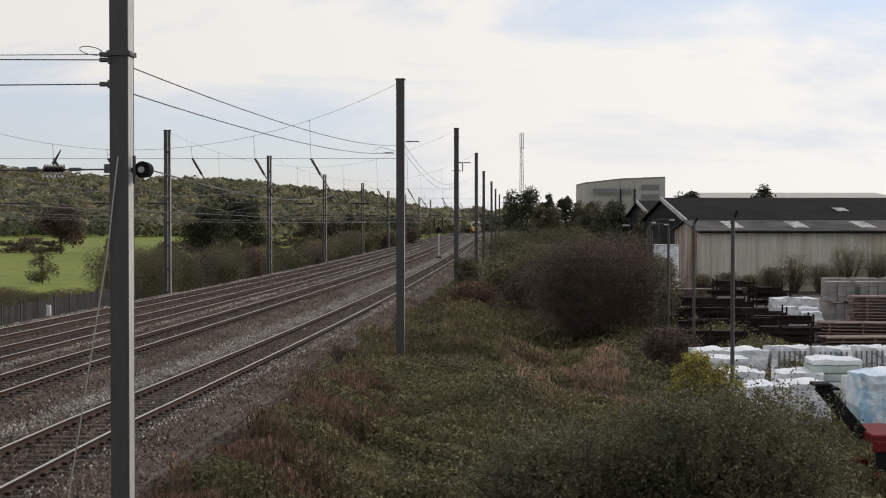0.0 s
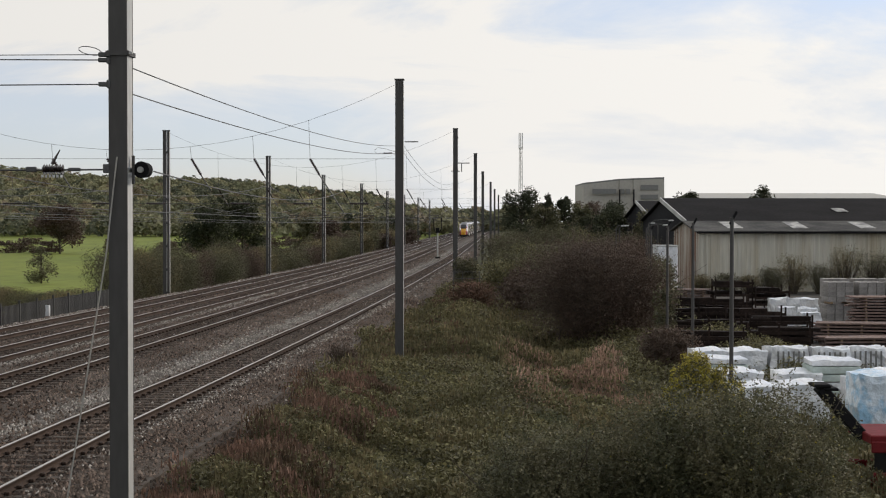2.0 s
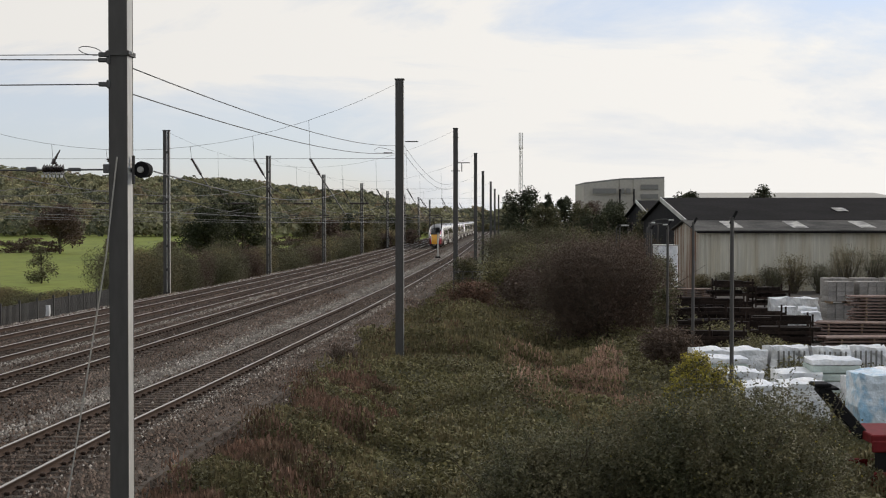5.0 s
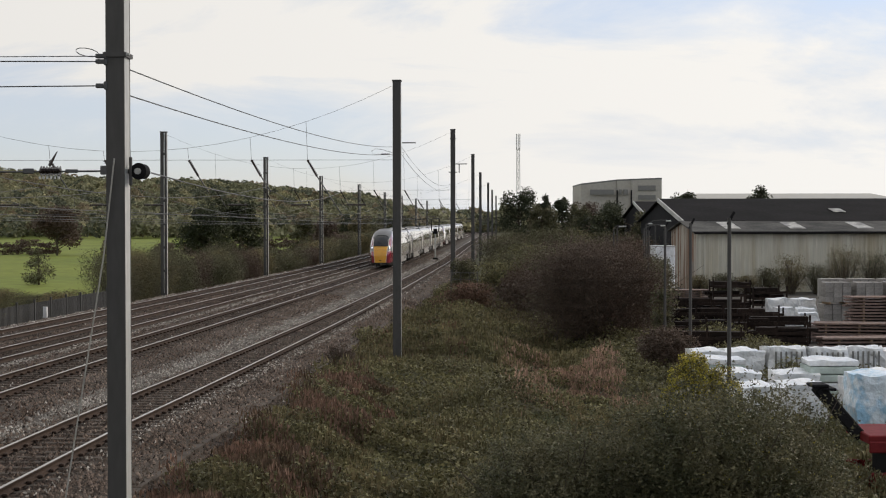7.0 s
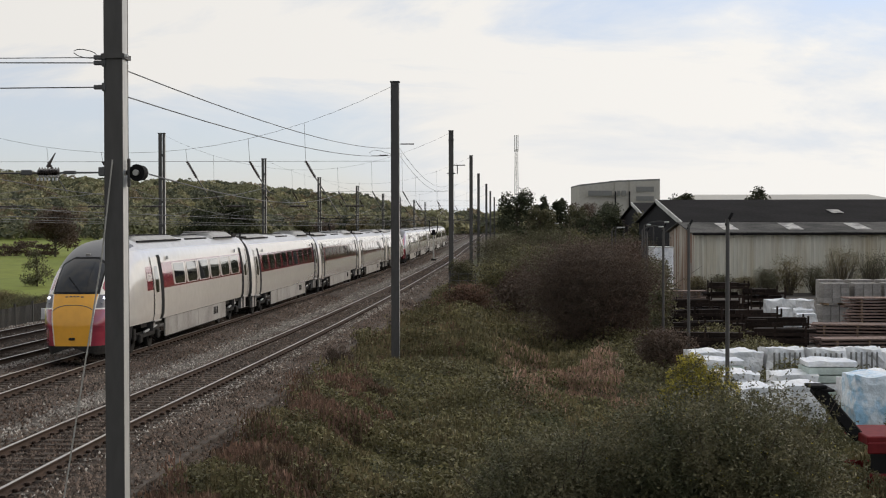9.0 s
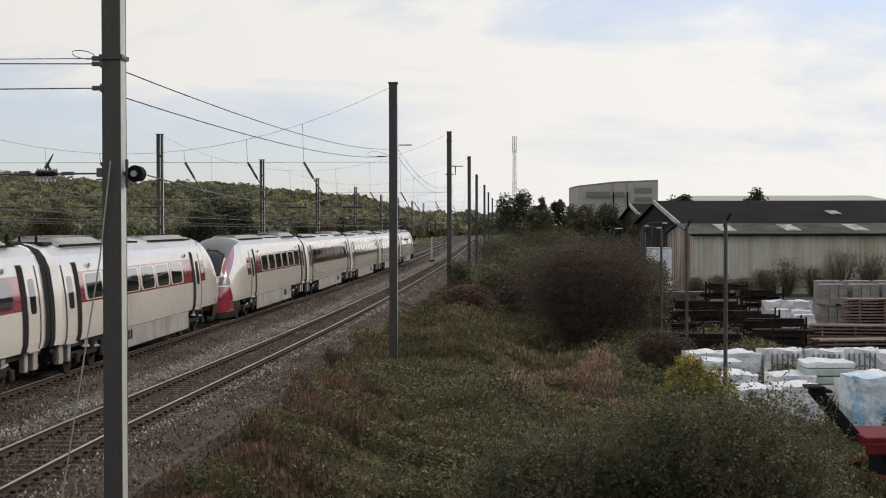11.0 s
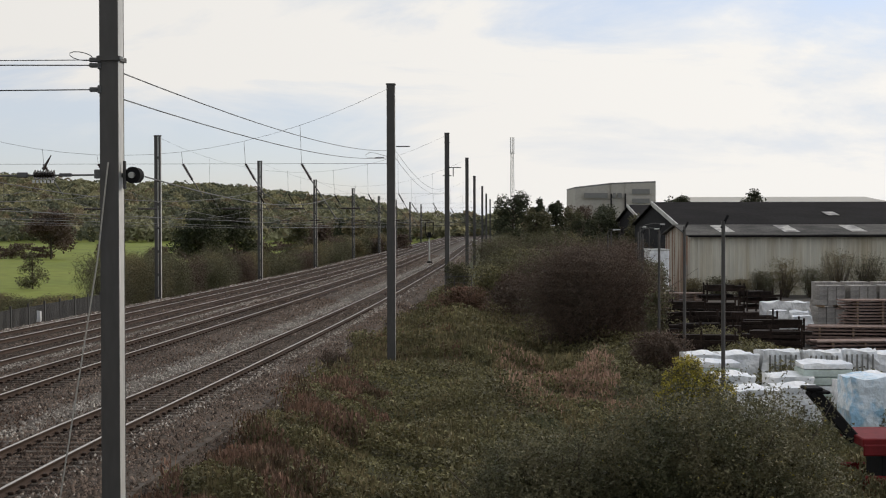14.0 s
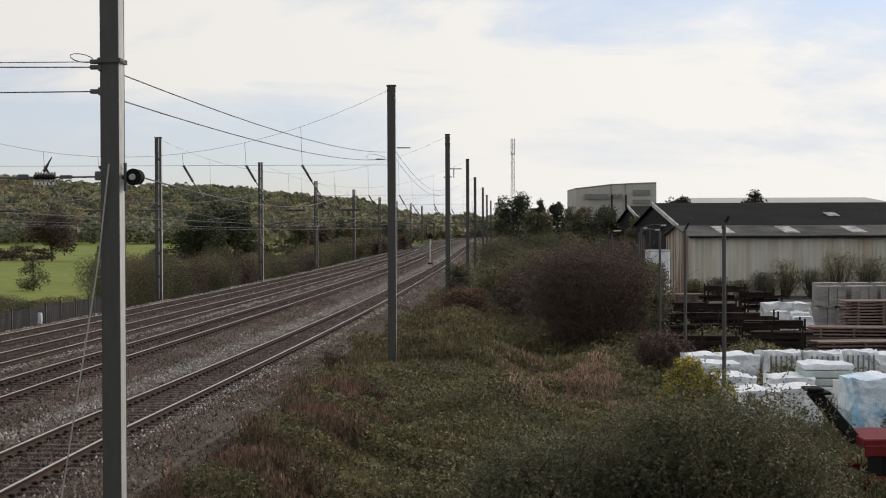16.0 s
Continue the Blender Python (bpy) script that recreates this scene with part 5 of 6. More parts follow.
def build_yard():
    rnd = random.Random(5)
    kinds = []
    for k, (mat, lab) in enumerate((("wrap", "white plastic wrapped pallet of building materials"), ("wrap_blue", "blue printed plastic wrapped pallet of materials"), ("wrap", "white plastic wrapped pallet with a peaked top"))):
        t = thing("wrapped_pallet", (0, 0, 0), lab, "pallet load", "wrapped pallets in the yard")
        pallet_base(t)
        part("wrapped_load", lumpy_block(1.12, 1.05, (0.92, 1.25, 1.0)[k], (0.07, 0.06, 0.11)[k], k + 1), mat, t, smooth=False).location.z = 0.125
        if k == 2:
            for x in (-0.4, -0.25, -0.1, 0.05, 0.2, 0.35):
                part("strap", boxes((x, -0.575, 0.68, 0.05, 0.02, 0.75)), "clad_mid", t)
        kinds.append(t)
    used = [False] * 3

    def put(k, x, y, z=-0.3, rz=0.0):
        m = pose(x, y, z, 0, 0, rz)
        if not used[k]:
            kinds[k].matrix_basis = m
            used[k] = True
        else:
            copy_thing(kinds[k], m)

    for x, k in ((7.75, 0), (8.75, 0), (9.95, 2), (11.1, 2), (12.2, 2), (13.3, 0), (14.4, 2)):
        put(k, x, 44.6 + rnd.uniform(-0.2, 0.2), -0.3, rz=rnd.uniform(-5, 5))
    for x, k in ((7.35, 0), (8.75, 0), (10.9, 0), (12.0, 0), (13.0, 2)):
        put(k, x, 38.4 + rnd.uniform(-0.25, 0.25), -0.3, rz=rnd.uniform(-6, 6))
    for x, y, k in ((9.75, 34.6, 1), (10.95, 34.4, 1), (8.3, 35.6, 0), (7.2, 35.2, 0), (10.1, 36.6, 0), (12.2, 35.2, 1)):
        put(k, x, y, rz=rnd.uniform(-6, 6))
    # insulation slab stacks
    for x, y, n in ((7.45, 41.2, 5), (9.72, 38.6, 6)):
        t = thing("slab_stack", (x, y, -0.3), "stack of green grey insulation slabs under torn white wrap", "slab stack", "slab stacks")
        for i in range(n):
            part("slab", boxes((0, 0, 0.1 + 0.2 * i, 1.2, 1.1, 0.18), bevel=0.02), "slab" if i % 3 else "wrap", t)
        part("wrap_cover", lumpy_block(1.2, 1.1, 0.12, 0.05, 9), "wrap", t).location.z = 0.2 * n + 0.01
    # concrete block packs, stacked two high
    src = None
    for row, (x0, y, n, hi) in enumerate(((18.0, 70.5, 6, 2), (18.9, 74.5, 6, 2))):
        for i in range(n):
            for h in range(hi):
                t = thing("block_pack", (x0 + i * 1.42, y + rnd.uniform(-0.15, 0.15), -0.3 + h * 1.0), "grey pack of strapped concrete blocks", "block pack", "concrete block packs", rz=rnd.uniform(-3, 3))
                for bx in range(3):
                    for bz in range(4):
                        if src is None:
                            src = part("block", boxes((0, 0, 0, 0.38, 1.0, 0.22), bevel=0.012), "block", t)
                            src.location = (bx * 0.4 - 0.4, 0, 0.215 + bz * 0.222)
                        else:
                            share(src, t, pose(bx * 0.4 - 0.4, 0, 0.215 + bz * 0.222))
                for bx in (-0.4, 0.4):
                    part("bearer", boxes((bx, 0, 0.05, 0.1, 1.0, 0.1)), "pallet", t)
    # bulk bags
    for x, y in ((16.9, 78.0), (17.7, 78.3), (18.45, 77.8), (15.6, 70.2), (16.4, 69.5), (15.7, 66.0)):
        t = thing("bulk_bag", (x, y, -0.3), "sagging white woven bulk bag", "bag", "bulk bags")
        part("sack", lumpy_block(0.8, 0.8, 0.85, 0.09, x), "wrap", t)
    # timber stacks
    board = None
    for x, y, n, w in ((16.4, 60.5, 6, 3.6), (20.2, 60.5, 8, 3.4), (15.6, 56.5, 4, 3.4), (19.2, 56.0, 6, 3.2), (18.9, 65.5, 12, 3.0), (13.2, 84.0, 8, 2.6)):
        t = thing("timber_stack", (x, y, -0.3), "stack of weathered brown timber boards on bearers", "timber", "timber stacks", rz=rnd.uniform(-16, 16))
        for i in range(n):
            for j in range(6):
                m = pose(rnd.uniform(-0.22, 0.22), -0.5 + 0.21 * j, 0.12 + i * 0.13, 0, 0, rnd.uniform(-1.5, 1.5)) @ Matrix.Diagonal((w / 3.4, 1, 1, 1))
                if board is None:
                    board = part("board", boxes((0, 0, 0, 3.4, 0.18, 0.06), bevel=0.006), "wood", t)
                    board.matrix_basis = m
                else:
                    share(board, t, m)
            if i < n - 1:
                for bx in (-0.35, 0, 0.35):
                    part("bearer", boxes((bx * w, 0, 0.185 + i * 0.13, 0.08, 1.1, 0.065)), "pallet", t)
    # dark steel racks
    for x, y, w, h in ((9.6, 55.5, 2.4, 0.7), (12.3, 56.6, 2.2, 0.8), (10.2, 60.0, 2.6, 0.8), (13.2, 60.6, 2.4, 0.9), (10.6, 65.0, 2.4, 1.0), (13.2, 66.2, 2.8, 0.9), (12.4, 71.0, 3.0, 1.1), (15.0, 80.0, 1.9, 1.5), (17.3, 82.0, 1.9, 1.1)):
        t = thing("storage_rack", (x, y, -0.3), "dark rusted steel storage rack with planks", "rack", "storage racks", rz=rnd.uniform(-14, 14))
        for px in (-w / 2, 0, w / 2):
            for py in (-0.5, 0.5):
                part("upright", boxes((px, py, h / 2 + 0.1, 0.07, 0.07, h + 0.2 + 0.15 * rnd.random())), "steel_dark", t)
        for z in (0.35, h * 0.62, h - 0.1):
            part("beam", boxes((0, -0.5, z, w, 0.06, 0.12), (0, 0.5, z, w, 0.06, 0.12)), "steel_dark", t)
            part("shelf_load", boxes(*[(rnd.uniform(-w * 0.4, w * 0.4), rnd.uniform(-0.3, 0.3), z + 0.13, rnd.uniform(0.6, 1.8), 0.5, rnd.uniform(0.1, 0.25)) for _ in range(3)], bevel=0.01), "steel_dark", t)
    # cranked fence columns with their arms
    for x, y in ((6.72, 35.9), (7.78, 48.0), (8.3, 57.0), (8.9, 66.0)):
        t = thing("fence_column", (x, y, -0.3), "tall thin grey steel column with a cranked arm", "column", "columns along the yard fence")
        h = {35.9: 4.86, 48.0: 4.72, 57.0: 4.6}.get(y, 4.4)
        part("shaft", tube(bmesh.new(), (0, 0, 0), (0, 0, h), 0.05, 0.045, seg=10), "galv", t)
        part("cranked_arm", tube(bmesh.new(), (-0.04, 0, h - 0.16), (0.11, 0, h + 0.14), 0.035, seg=8), "black", t)
    build_forklift()


def build_forklift():
    t = thing("loader", (6.8, 27.6, -0.3), "red flat machine chassis with a black slanting boom", "vehicle")
    part("deck", boxes((2.55, 0, 0.98, 3.8, 1.6, 0.16), (2.55, -0.82, 0.86, 3.8, 0.06, 0.2), bevel=0.02), "forklift", t, "red painted deck")
    part("side_beam", boxes((2.55, -0.78, 0.24, 3.8, 0.12, 0.34), (2.55, 0.78, 0.24, 3.8, 0.12, 0.34), bevel=0.03), "forklift", t, "red painted side beam")
    for x, w in ((1.05, 0.14), (2.3, 0.2)):
        part("bulkhead", boxes((x, -0.3, 0.62, w, 1.0, 0.7), bevel=0.02), "black", t)
    part("battery_box", boxes((1.65, -0.72, 0.58, 0.6, 0.1, 0.26), bevel=0.02), "pallet", t, "pale board leaning under the deck")
    bm = boxes((0, 0, 0, 1.15, 0.4, 0.1), (0.0, -0.2, 0.04, 1.15, 0.05, 0.2), bevel=0.02)
    bmesh.ops.transform(bm, matrix=pose(0.28, 0, 1.36, 0, 49, 0), verts=bm.verts[:])
    part("boom", bm, "black", t, "black steel boom")
    part("carriage", boxes((-0.05, 0, 1.86, 0.3, 0.5, 0.06), (0.1, 0, 1.8, 0.26, 0.5, 0.05), bevel=0.015), "black", t)
    for x in (1.7, 3.8):
        for y in (-0.5, 0.5):
            w = part("wheel", tube(bmesh.new(), (x, y - 0.14, 0.32), (x, y + 0.14, 0.32), 0.32, seg=24), "black", t)
            part("rim", tube(bmesh.new(), (x, y - 0.15, 0.32), (x, y + 0.15, 0.32), 0.18, seg=16), "clad_mid", w)


def build_fence():
    """Steel palisade below the far side of the line."""
    t = thing("palisade_fence", (0, 0, 0), "grey steel palisade fence along the railway boundary", "fence")
    u, z0, z1 = -24.6, -0.9, 0.42
    post = pale = None
    y = 62.0
    while y < 96:
        m = pose(side_x(u, y), y, 0)
        if post is None:
            post = part("post", boxes((0, 0, (z0 + z1) / 2, 0.1, 0.1, z1 - z0 + 0.25), bevel=0.01), "galv", t)
            post.matrix_basis = m
        else:
            share(post, t, m)
        for k in range(1, 16):
            yy = y + k * 2.75 / 16
            m = pose(side_x(u, yy), yy, 0)
            if pale is None:
                bm = boxes((0, 0, (z0 + z1) / 2 - 0.05, 0.03, 0.085, z1 - z0))
                pale = part("pale", bm, "galv", t)
                pale.matrix_basis = m
            else:
                share(pale, t, m)
        y += 2.75
    for z in (z0 + 0.25, z1 - 0.25):
        part("rail", poly_tube(bmesh.new(), [(side_x(u, 62) - 0.04, 62, z), (side_x(u, 96) - 0.04, 96, z)], 0.03), "galv", t)


def build_lineside():
    """Signal between the tracks, and the railing round the pit by the third mast."""
    x, y = -0.6, 212.0
    z = dip(y) - 0.2
    t = thing("signal_post", (x, y, z), "slim white signal post with a forked top", "signal")
    part("post", tube(bmesh.new(), (0, 0, 0), (0, 0, 3.6), 0.11, 0.1, seg=10), "galv_light", t)
    part("base", boxes((0, 0, 0.15, 0.7, 0.6, 0.3), bevel=0.04), "under", t)
    part("fork", poly_tube(bmesh.new(), [(-0.55, 0, 5.6), (-0.5, 0, 4.1), (-0.25, 0, 3.6), (0.25, 0, 3.6), (0.5, 0, 4.1), (0.55, 0, 5.6)], 0.07), "black", t)
    part("signal_head", boxes((0, -0.1, 3.9, 0.5, 0.3, 0.7), bevel=0.04), "black", t)
    x, y = 0.85, 90.0
    t = thing("guard_rail", (x, y, -1.1), "low galvanised tubular guard rail on the bank", "railing")
    top = 4.5 - 92 / 2740 * 90 + 1.1
    for px in (-0.2, 0.35, 0.9, 1.35):
        part("upright", tube(bmesh.new(), (px, 0, 0), (px, 0, top), 0.022, seg=8), "galv", t)
    for k in (0.0, 0.38):
        part("bar", tube(bmesh.new(), (-0.25, 0, top - k), (1.4, 0, top - k), 0.02, seg=8), "galv", t)
    # marker on the far cess
    t = thing("marker_stone", (side_x(-23.9, 78.0), 78.0, -0.35), "small white painted marker stone by the fence", "marker")
    part("stone", lumpy_block(0.2, 0.2, 0.55, 0.04, 3), "white_insul", t)


build_fence()
build_lineside()
build_yard()


# ---- plants ----
def bush(name, lobes, n, size, mat, label, stems=0, base=None, gap=0.0, category="shrub", group="", shell=0.45, extra=(), three=False, shoots=0, reach=0.7):
    """A shrub: stems from its foot and a crown of single leaves."""
    t = thing(name, base or (0, 0, 0), label, category, group)
    off = np.array(base or (0, 0, 0))
    if stems:
        bm = bmesh.new()
        for _ in range(stems):
            l = lobes[RNG.integers(len(lobes))]
            tip = Vector((l[0] + RNG.normal() * l[3] * 0.55, l[1] + RNG.normal() * l[4] * 0.55, l[2] + RNG.uniform(0.2, 1.12) * l[5])) - Vector(off)
            foot = Vector((RNG.normal() * 0.25 * l[3], RNG.normal() * 0.25 * l[4], -0.1))
            mid = foot.lerp(tip, 0.5) + Vector((RNG.normal() * 0.1, RNG.normal() * 0.1, 0.1 * l[5]))
            tube(bm, foot, mid, 0.03, 0.018, seg=5)
            tube(bm, mid, tip, 0.018, 0.004, seg=4)
        part("branchwork", bm, "bark", t)
    pts = lobe_points(lobes, n, gap, shell) - off
    if shoots:
        # leaves along young shoots that stand out of the crown
        at = RNG.choice(len(pts), shoots)
        k = 26
        along = np.linspace(0, 1, k)[None, :, None]
        lean = RNG.normal(0, 0.22, (shoots, 1, 3))
        lean[:, :, 2] = RNG.uniform(0.25, 0.75, (shoots, 1))
        rise = pts[at][:, None] + lean * along * reach + RNG.normal(0, 0.022, (shoots, k, 3))
        pts = np.concatenate([pts, rise.reshape(-1, 3)])
    v, f = leaf_quads(pts, size, three=three)
    mesh_np("crown", v, f, mat, t)
    for mat2, share2 in extra:
        v, f = leaf_quads(lobe_points(lobes, int(n * share2), gap, 0.8) - off, size)
        tagged(mesh_np("leaves", v, f, mat2, t), "paler turning leaves")
    return t


def make_lobes(x, y, z0, w, d, h, k, seed):
    r = random.Random(seed)
    out = [(x, y, z0 + h * 0.42, w * 0.36, d * 0.36, h * 0.46)]
    for _ in range(k):
        a, q = r.uniform(0, 6.28), r.uniform(0.25, 0.75)
        s = r.uniform(0.18, 0.3)
        out.append((x + math.cos(a) * q * w * 0.4, y + math.sin(a) * q * d * 0.4, z0 + h * r.uniform(0.25, 0.98 - s), w * s, d * s, h * s * r.uniform(0.8, 1.1)))
    return out


def undergrowth(name, x0, x1, y0, y1, density, size, mat, label, height, mask=None, flat=0.4, slim=0.55, up=False, three=False):
    """Low plants as loose leaves over a stretch of the bank."""
    n = int((x1 - x0) * (y1 - y0) * density)
    p = np.stack([RNG.uniform(x0, x1, n), RNG.uniform(y0, y1, n)], 1)
    p[:, 1] += RNG.normal(0, 1.5, n)
    u = p[:, 0] - LEAN * p[:, 1]
    edge = -6.35 + 0.4 * np.sin(p[:, 1] * 0.35) + 0.25 * np.sin(p[:, 1] * 1.1) + RNG.normal(0, 0.2, n)
    keep = u > edge
    if mask is not None:
        keep &= mask(p[:, 0], p[:, 1])
    p = p[keep]
    g = np.array([bank(a, b) for a, b in p])
    hum = 0.5 + 0.28 * np.sin(p[:, 0] * 1.3 + 0.6 * np.sin(p[:, 1] * 0.9)) + 0.25 * np.sin(p[:, 1] * 0.8 + p[:, 0] * 0.5) + 0.18 * np.sin(p[:, 0] * 4.1 + p[:, 1] * 2.7)
    z = g + height * np.clip(hum, 0.05, 1.3) * RNG.uniform(0.1, 1.0, len(p)) ** 0.5
    pts = np.column_stack([p, z])
    v, f = leaf_quads(pts, size, slim, flat if not up else 0.0, three)
    if up:
        v = v.reshape(-1, 4, 3)
        c = v.mean(1, keepdims=True)
        d = v - c
        d[:, :, 2] *= 2.2
        d[:, :, :2] *= 0.55
        v = (c + d).reshape(-1, 3)
    o = mesh_np(name, v, f, mat)
    return tagged(o, label, "undergrowth", kind="stuff")


def build_plants():
    undergrowth("brambles", -8, 12, 16, 40, 390, 0.078, "leaf", "low green bramble thicket covering the bank", 0.85, three=True)
    undergrowth("brambles", -2.2, 3.4, 19, 36, 260, 0.10, "leaf", "glossy green bramble leaves spilling down the bank", 0.95, mask=lambda x, y: np.sin(x * 1.9 + 0.4) * np.sin(y * 0.7) > -0.1)
    undergrowth("brambles", -6, 12, 40, 64, 300, 0.09, "leaf", "green bramble thicket on the bank", 0.85, three=True)
    undergrowth("brambles", -4, 16, 62, 125, 130, 0.14, "leaf", "dull green scrub along the foot of the bank", 1.0, mask=lambda x, y: x < 10.5, three=True)
    undergrowth("dead_stalks", -7, 0, 18, 48, 420, 0.10, "leaf_brown", "russet brown dock and dead willowherb stalks", 1.05, mask=lambda x, y: (x - LEAN * y < -3.9 + 0.8 * np.sin(y)) & (np.sin(x * 2.1 + y * 0.7) > -0.55), up=True)
    undergrowth("dead_stalks", -4, 1, 52, 80, 120, 0.12, "leaf_brown", "russet dead stalks on the crest of the bank", 0.9, mask=lambda x, y: np.sin(x * 1.9) * np.sin(y * 0.5) > 0.1, up=True)
    undergrowth("dead_stalks", 1.8, 5.8, 40, 54, 330, 0.10, "leaf_tan", "pale tan patch of withered willowherb stalks", 1.0, mask=lambda x, y: (np.sin(x * 1.9 + 0.9 * np.sin(y * 0.8)) * np.sin(y * 0.55 + x * 0.3) > 0.0) & (RNG.random(len(x)) < np.clip(1.3 - ((x - 3.8) / 2.0) ** 2, 0, 1)), up=True)
    bush("dead_shrub", make_lobes(-3.35, 53, -0.8, 1.3, 1.1, 1.25, 10, 9), 5000, 0.05, "leaf_dark", "dark withered shrub at the edge of the ballast", 70, (-3.35, 53, -0.8), 0.3)
    undergrowth("grass_tufts", -8, 9, 16, 40, 250, 0.11, "leaf_grass", "dry grass tufts among the brambles", 0.8, mask=lambda x, y: np.sin(x * 1.3 + 2) * np.sin(y * 0.8 + x) > -0.2, up=True)
    undergrowth("grass_tufts", -5, 5, 52, 110, 110, 0.17, "leaf_grass", "dry grass along the cess", 0.95, up=True)
    bush("hawthorn_bush", make_lobes(6.2, 62, -0.6, 6.6, 5.6, 4.9, 34, 1), 190000, 0.052, "leaf_dark", "large dense dark brown hawthorn bush on the bank", 420, (6.2, 62, -0.6), 0.34, three=True, shoots=900, reach=1.5)
    bush("sallow_bush", make_lobes(3.95, 21.5, -0.5, 3.5, 3.6, 2.8, 48, 2), 130000, 0.04, "leaf_sallow", "broad grey green sallow bush with fine leaves", 90, (3.95, 21.5, -0.5), 0.26, extra=(("leaf_yellow", 0.008),), shoots=1500, reach=0.6, three=True)
    bush("sallow_bush", make_lobes(1.7, 22.0, -0.5, 3.4, 3.4, 2.2, 28, 3), 60000, 0.04, "leaf_sallow", "low grey green sallow bush with fine leaves", 90, (1.7, 22.0, -0.5), 0.26, shoots=900, reach=0.6, three=True)
    bush("yellow_bush", make_lobes(4.75, 28.0, -0.5, 1.4, 1.2, 2.75, 14, 4), 22000, 0.045, "leaf_sallow", "small olive bush turning bright yellow", 30, (4.75, 28.0, -0.5), 0.2, extra=(("leaf_yellow", 1.9),), shoots=200, reach=0.4)
    bush("elder_bush", make_lobes(8.3, 57.5, -0.4, 1.3, 1.3, 2.7, 8, 5), 2000, 0.11, "leaf_sallow", "thin yellow green shrub beside the yard", 14, (8.3, 57.5, -0.4), 0.5)
    bush("scrub_bush", make_lobes(7.0, 47.0, -0.4, 2.6, 2.4, 1.9, 12, 6), 16000, 0.07, "leaf_dark", "low dark scrub bush at the yard edge", 20, (7.0, 47.0, -0.4), 0.3)
    rnd = random.Random(11)
    # hedge between the line and the yard
    for i, (x, y, w, h) in enumerate(((5.0, 82, 4.4, 3.1), (6.8, 78, 5.5, 3.5), (9.5, 76, 4.8, 3.5), (4.3, 98, 4.4, 3.0), (6.4, 98, 6.0, 3.9), (9.8, 95, 5.5, 3.9), (12.2, 92, 4.5, 3.4), (4.4, 112, 3.6, 3.2),
                                      (7.0, 118, 6.5, 4.2), (10.5, 118, 6.5, 4.4), (14.0, 118, 6.5, 4.4), (5.8, 138, 6.0, 4.3), (9.6, 140, 6.5, 5.0), (13.6, 142, 6.5, 5.0), (17.4, 145, 6.5, 5.0), (6.9, 160, 5.0, 4.2),
                                      (9.0, 178, 6.0, 4.6), (11.2, 200, 6.0, 4.6), (13.5, 225, 6.5, 5.0), (15.5, 255, 7.0, 5.0), (18.0, 290, 8.0, 5.5))):
        b = (x, y, -0.6)
        bush("scrub_bush", make_lobes(x, y, -0.7, w, w, h, 18, 20 + i), 13500, 0.115, ("leaf_dark", "leaf_scrub", "leaf_scrub", "leaf", "leaf_sallow")[i % 5], "dense brown green scrub bush in the trackside hedge", 24, b, 0.4, group="trackside hedge", three=True)
    bush("scrub_bush", make_lobes(1.6, 103, -0.9, 2.0, 2.0, 3.2, 12, 77), 9000, 0.12, "leaf_sallow", "greener shrub beside the third mast", 24, (1.6, 103, -0.9), 0.4)
    bush("scrub_bush", make_lobes(1.5, 87, -1.2, 4.6, 2.0, 2.5, 14, 78), 9000, 0.11, "leaf_brown", "russet scrub in front of the guard rail", 20, (1.5, 87, -1.2), 0.4)
    # thin shrubs along the shed wall
    for i, (x, h, w) in enumerate(((16.9, 1.5, 1.8), (18.4, 1.7, 2.0), (20.0, 1.5, 2.0), (21.4, 2.0, 2.0), (22.8, 2.9, 2.4), (24.6, 2.4, 2.4), (26.2, 3.5, 3.0), (28.2, 3.2, 2.8), (30.2, 3.0, 2.6), (32.4, 3.2, 2.8))):
        b = (x, 100.5, -0.3)
        bush("bare_shrub", make_lobes(x, 100.5, -0.4, w, 1.8, h, 22, 130 + i), 7000, 0.07, "leaf_scrub" if i % 2 else "leaf_grass", "half bare straggling shrub against the shed wall", 60, b, 0.4, group="shrubs along the shed")
    for i, (x, y, w, h) in enumerate(((-21.9, 104, 5.0, 5.0), (-22.6, 113, 5.0, 5.2), (-22.0, 118, 5.5, 5.4), (-26.0, 108, 5.0, 2.5), (-29.0, 113, 6.0, 2.2), (-33.0, 118, 6.5, 2.3), (-37.0, 124, 7.0, 2.4), (-25.4, 92, 3.0, 1.6))):
        bush("scrub_bush", make_lobes(x, y, bank(x, y) - 0.2, w, w, h, 16, 160 + i), 20000, 0.08, "leaf_scrub" if i % 2 == 0 else "leaf_grass", "tangled dark shrub behind the palisade fence", 40, (x, y, bank(x, y)), 0.4, group="shrubs behind the fence")
    # left bank
    for i in range(62):
        y = 78 + i * 5.2 + rnd.uniform(-3, 3)
        w = rnd.uniform(4, 6.5)
        x = side_x(-28.0 - rnd.uniform(0, 7 if y > 160 else 1.5), y)
        h = rnd.uniform(3.3, 4.8) + 1.0 * min(1, max(0, (y - 150) / 150))
        if y < 108:
            h *= 0.38
        elif y < 160:
            h += 1.3
        b = (x, y, bank(x, y))
        bush("scrub_bush", make_lobes(x, y, b[2] - 0.3, w, w, h, 14, 60 + i), 26000 if y < 170 else 8000 if y < 260 else 5000, 0.085 if y < 170 else 0.15 if y < 260 else 0.22, ("leaf_scrub", "leaf_dark", "leaf_scrub", "leaf_grass", "leaf_scrub")[i % 5], "dull olive scrub bush below the far side of the line", 14, b, 0.4, group="scrub along the far side", three=True)
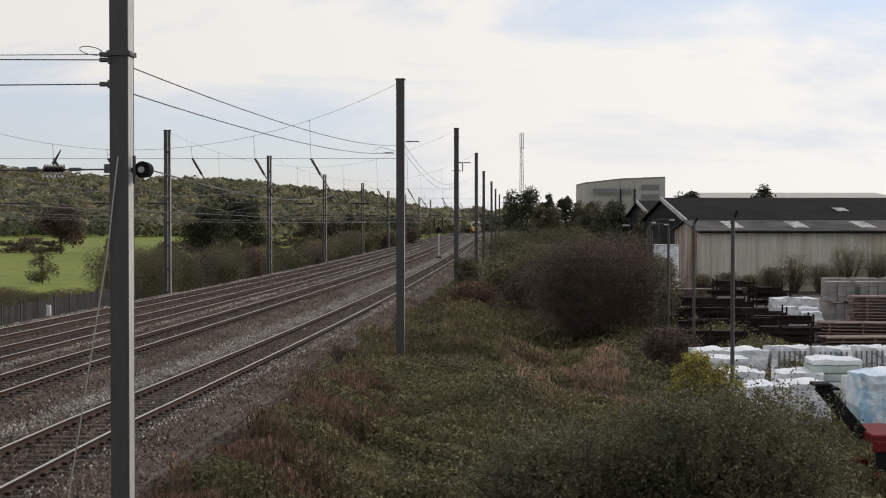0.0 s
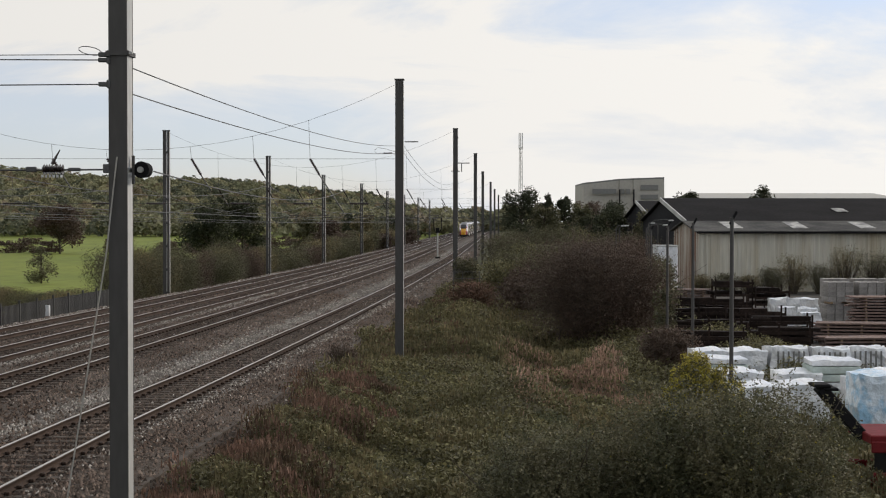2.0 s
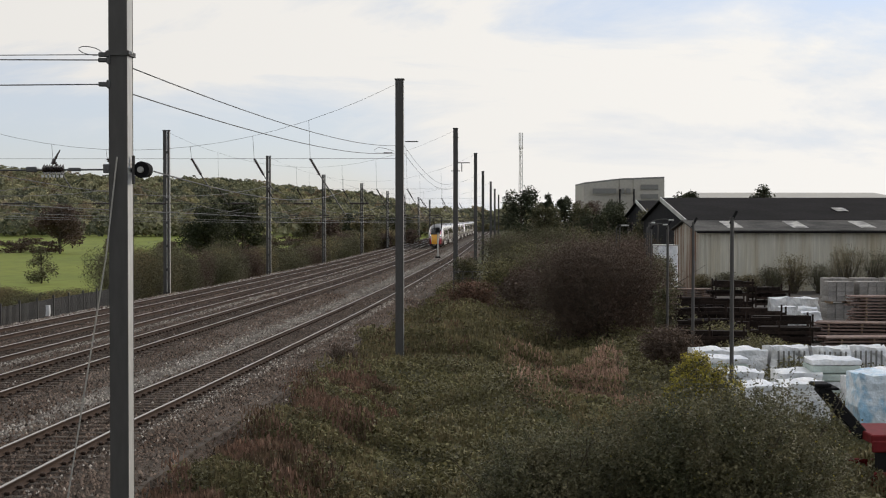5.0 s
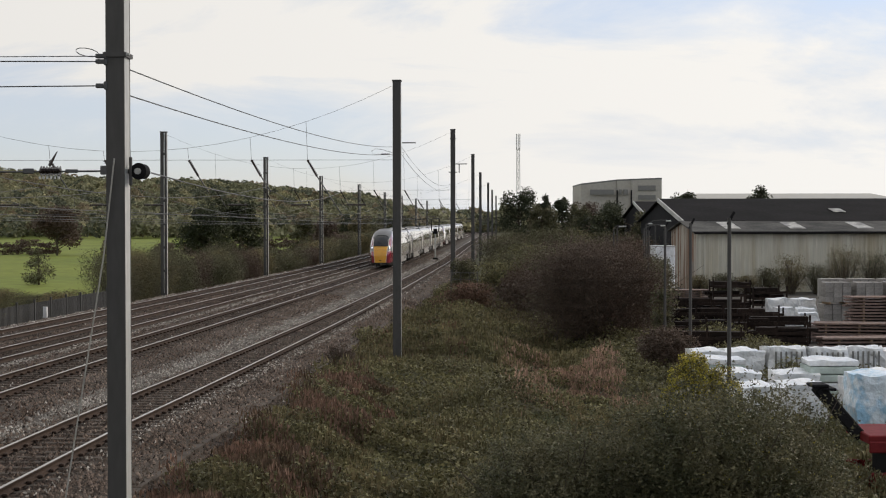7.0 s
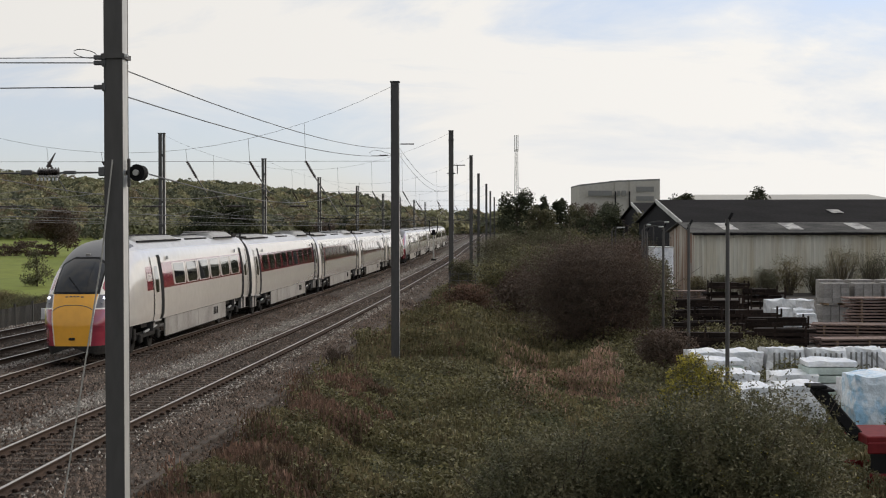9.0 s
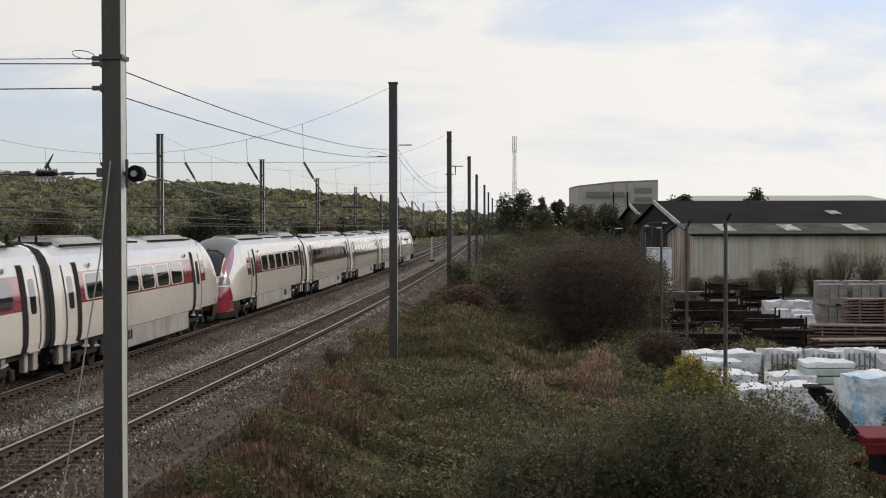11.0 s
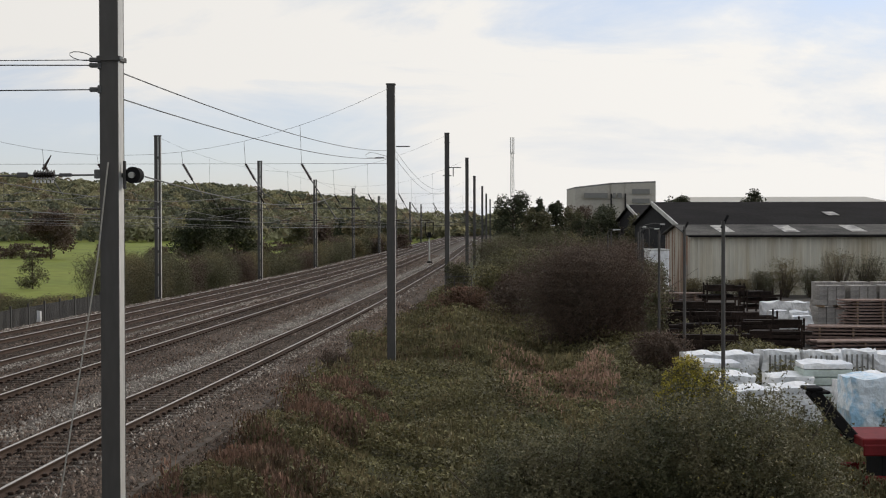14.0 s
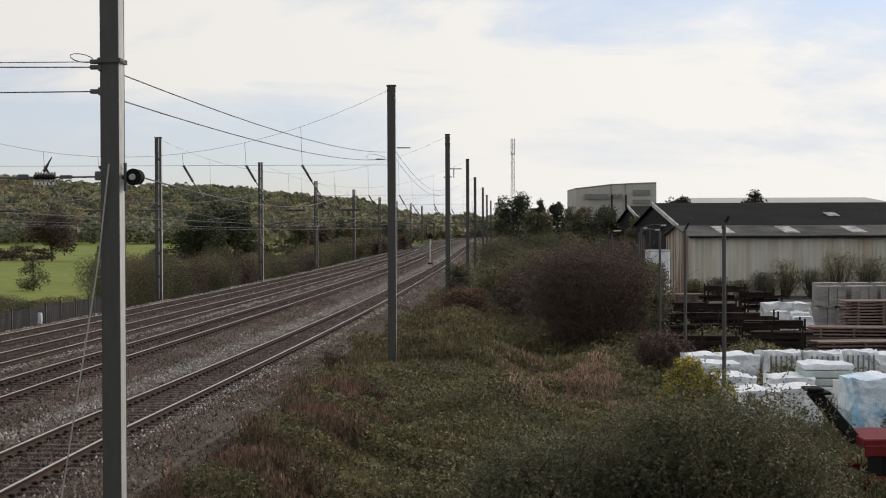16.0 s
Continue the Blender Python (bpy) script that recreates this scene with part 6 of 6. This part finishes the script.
    build_trees()
    build_woods()


def tree(x, y, h, w, mat, label, n=9000, size=0.3, seed=0, low=0.2, name="tree"):
    base = (x, y, bank(x, y))
    t = thing(name, base, label, "tree")
    r = random.Random(seed)
    bm = tube(bmesh.new(), (0, 0, -0.2), (0, 0, h * 0.75), 0.022 * h, 0.006 * h, seg=8)
    lobes = []
    for k in range(30):
        z = h * r.uniform(low, 0.88)
        a = r.uniform(0, 6.28)
        spread = w * 0.38 * (1 - 0.65 * max(0, (z / h - 0.4)) / 0.6) * r.uniform(0.35, 1.05)
        tip = (math.cos(a) * spread, math.sin(a) * spread, z)
        tube(bm, (0, 0, max(0.1 * h, z - 0.18 * h)), tip, 0.008 * h, 0.002 * h, seg=5)
        s = r.uniform(0.11, 0.19)
        lobes.append((*tip, w * s, w * s, min(h, w * 1.3) * s * 0.8))
    part("trunk", bm, "bark", t)
    v, f = leaf_quads(lobe_points(lobes, int(n * 0.5), size * 3, 0.3), size * 1.3, three=True)
    mesh_np("crown", v, f, mat, t)
    return t


def build_trees():
    for i, (x, y, h, w) in enumerate(((9.7, 190, 9.2, 6.2), (13.2, 196, 8.4, 3.4), (16.6, 210, 8.2, 4.0), (11.6, 175, 6.6, 5.0), (20, 215, 7.6, 6.5), (18.4, 205, 7.0, 5.5), (23, 205, 7.2, 6.5), (19.5, 180, 6.4, 6.0), (26, 230, 7.4, 8), (16, 165, 5.8, 6.0), (21.5, 160, 5.6, 5.0))):
        tree(x, y, h + 0.3, w, ("leaf_tree", "leaf_tree", "leaf_tree", "leaf_sallow", "leaf_dark", "leaf_sallow", "leaf_tree")[i % 7], "dark bushy tree beyond the hedge", 20000, 0.18, i, 0.12)
    tree(38.2, 185, 9.6, 4.4, "leaf_tree", "thin crowned dark tree behind the sheds", 5000, 0.22, 31, 0.5)
    tree(29.4, 185, 8.8, 4.8, "leaf_tree", "low round dark tree behind the sheds", 6000, 0.22, 32, 0.5)
    tree(33.5, 205, 8.0, 4.0, "leaf_sallow", "low olive tree behind the sheds", 4000, 0.22, 38, 0.5)
    tree(-78.5, 318, 10.5, 15, "leaf_dark", "spreading hedgerow tree at the edge of the field", 18000, 0.35, 33, 0.25)
    tree(-39, 262, 10.8, 11, "leaf_tree", "tall dense dark tree beyond the scrub", 24000, 0.3, 34, 0.08)
    tree(-34.5, 268, 11.2, 10, "leaf_tree", "tall dense dark tree beyond the scrub", 22000, 0.3, 35, 0.08)
    tree(-44.5, 172, 4.6, 3.6, "leaf_sallow", "young pale green tree in the field margin", 8000, 0.12, 36, 0.0)
    tree(-70.0, 330, 3.6, 5.0, "leaf_dark", "round hawthorn in the field hedge", 5000, 0.25, 37, 0.05)
    rnd = random.Random(3)
    for i in range(22):
        y = 300 + i * 16
        x = side_x(-34 - rnd.uniform(0, 16), y)
        tree(x, y, rnd.uniform(5, 9.0), rnd.uniform(7, 10), ("leaf_dark", "leaf_sallow", "leaf_grass", "leaf_tree")[i % 4], "autumn tree in the belt beyond the line", 8000, 0.38, 50 + i, 0.06)
    for i in range(22):
        x = -112 + i * 5.0
        if -82 < x < -60:
            continue
        tree(x, 325 + rnd.uniform(-5, 5), rnd.uniform(2.4, 4.6), rnd.uniform(6, 9), "leaf_dark", "low hedge shrub between the fields", 3500, 0.3, 90 + i, 0.03, name="hedge_shrub")


def build_woods():
    """The wooded hill and far belts of trees: crowns of loose foliage, their colours paled for haze."""
    kinds = ([], [], [], [])
    for i in range(2300):
        b = 600 + 900 * RNG.random() ** 0.9
        a = RNG.uniform(-0.36 * b, 0.055 * b)
        g, r, h = bank(a, b), RNG.uniform(4, 8.5), RNG.uniform(7, 14)
        m = 310
        d = RNG.normal(size=(m, 3))
        d /= np.linalg.norm(d, axis=1)[:, None]
        d[:, 2] = np.abs(d[:, 2]) * 1.2 - 0.4
        d = d[d[:, 1] < 0.25]
        lump = 1 + 0.2 * np.sin(d[:, 0] * 7 + a) * np.sin(d[:, 2] * 6 + b)
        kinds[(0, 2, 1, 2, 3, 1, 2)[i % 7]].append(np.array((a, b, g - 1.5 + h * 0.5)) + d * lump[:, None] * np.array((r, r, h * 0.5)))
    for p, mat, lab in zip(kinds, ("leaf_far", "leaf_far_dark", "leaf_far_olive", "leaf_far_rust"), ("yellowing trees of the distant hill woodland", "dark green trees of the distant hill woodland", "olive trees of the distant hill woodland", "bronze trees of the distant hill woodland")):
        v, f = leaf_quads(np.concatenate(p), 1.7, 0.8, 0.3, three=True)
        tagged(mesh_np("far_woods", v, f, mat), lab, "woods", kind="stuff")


build_plants()
build_sleepers()
motions()
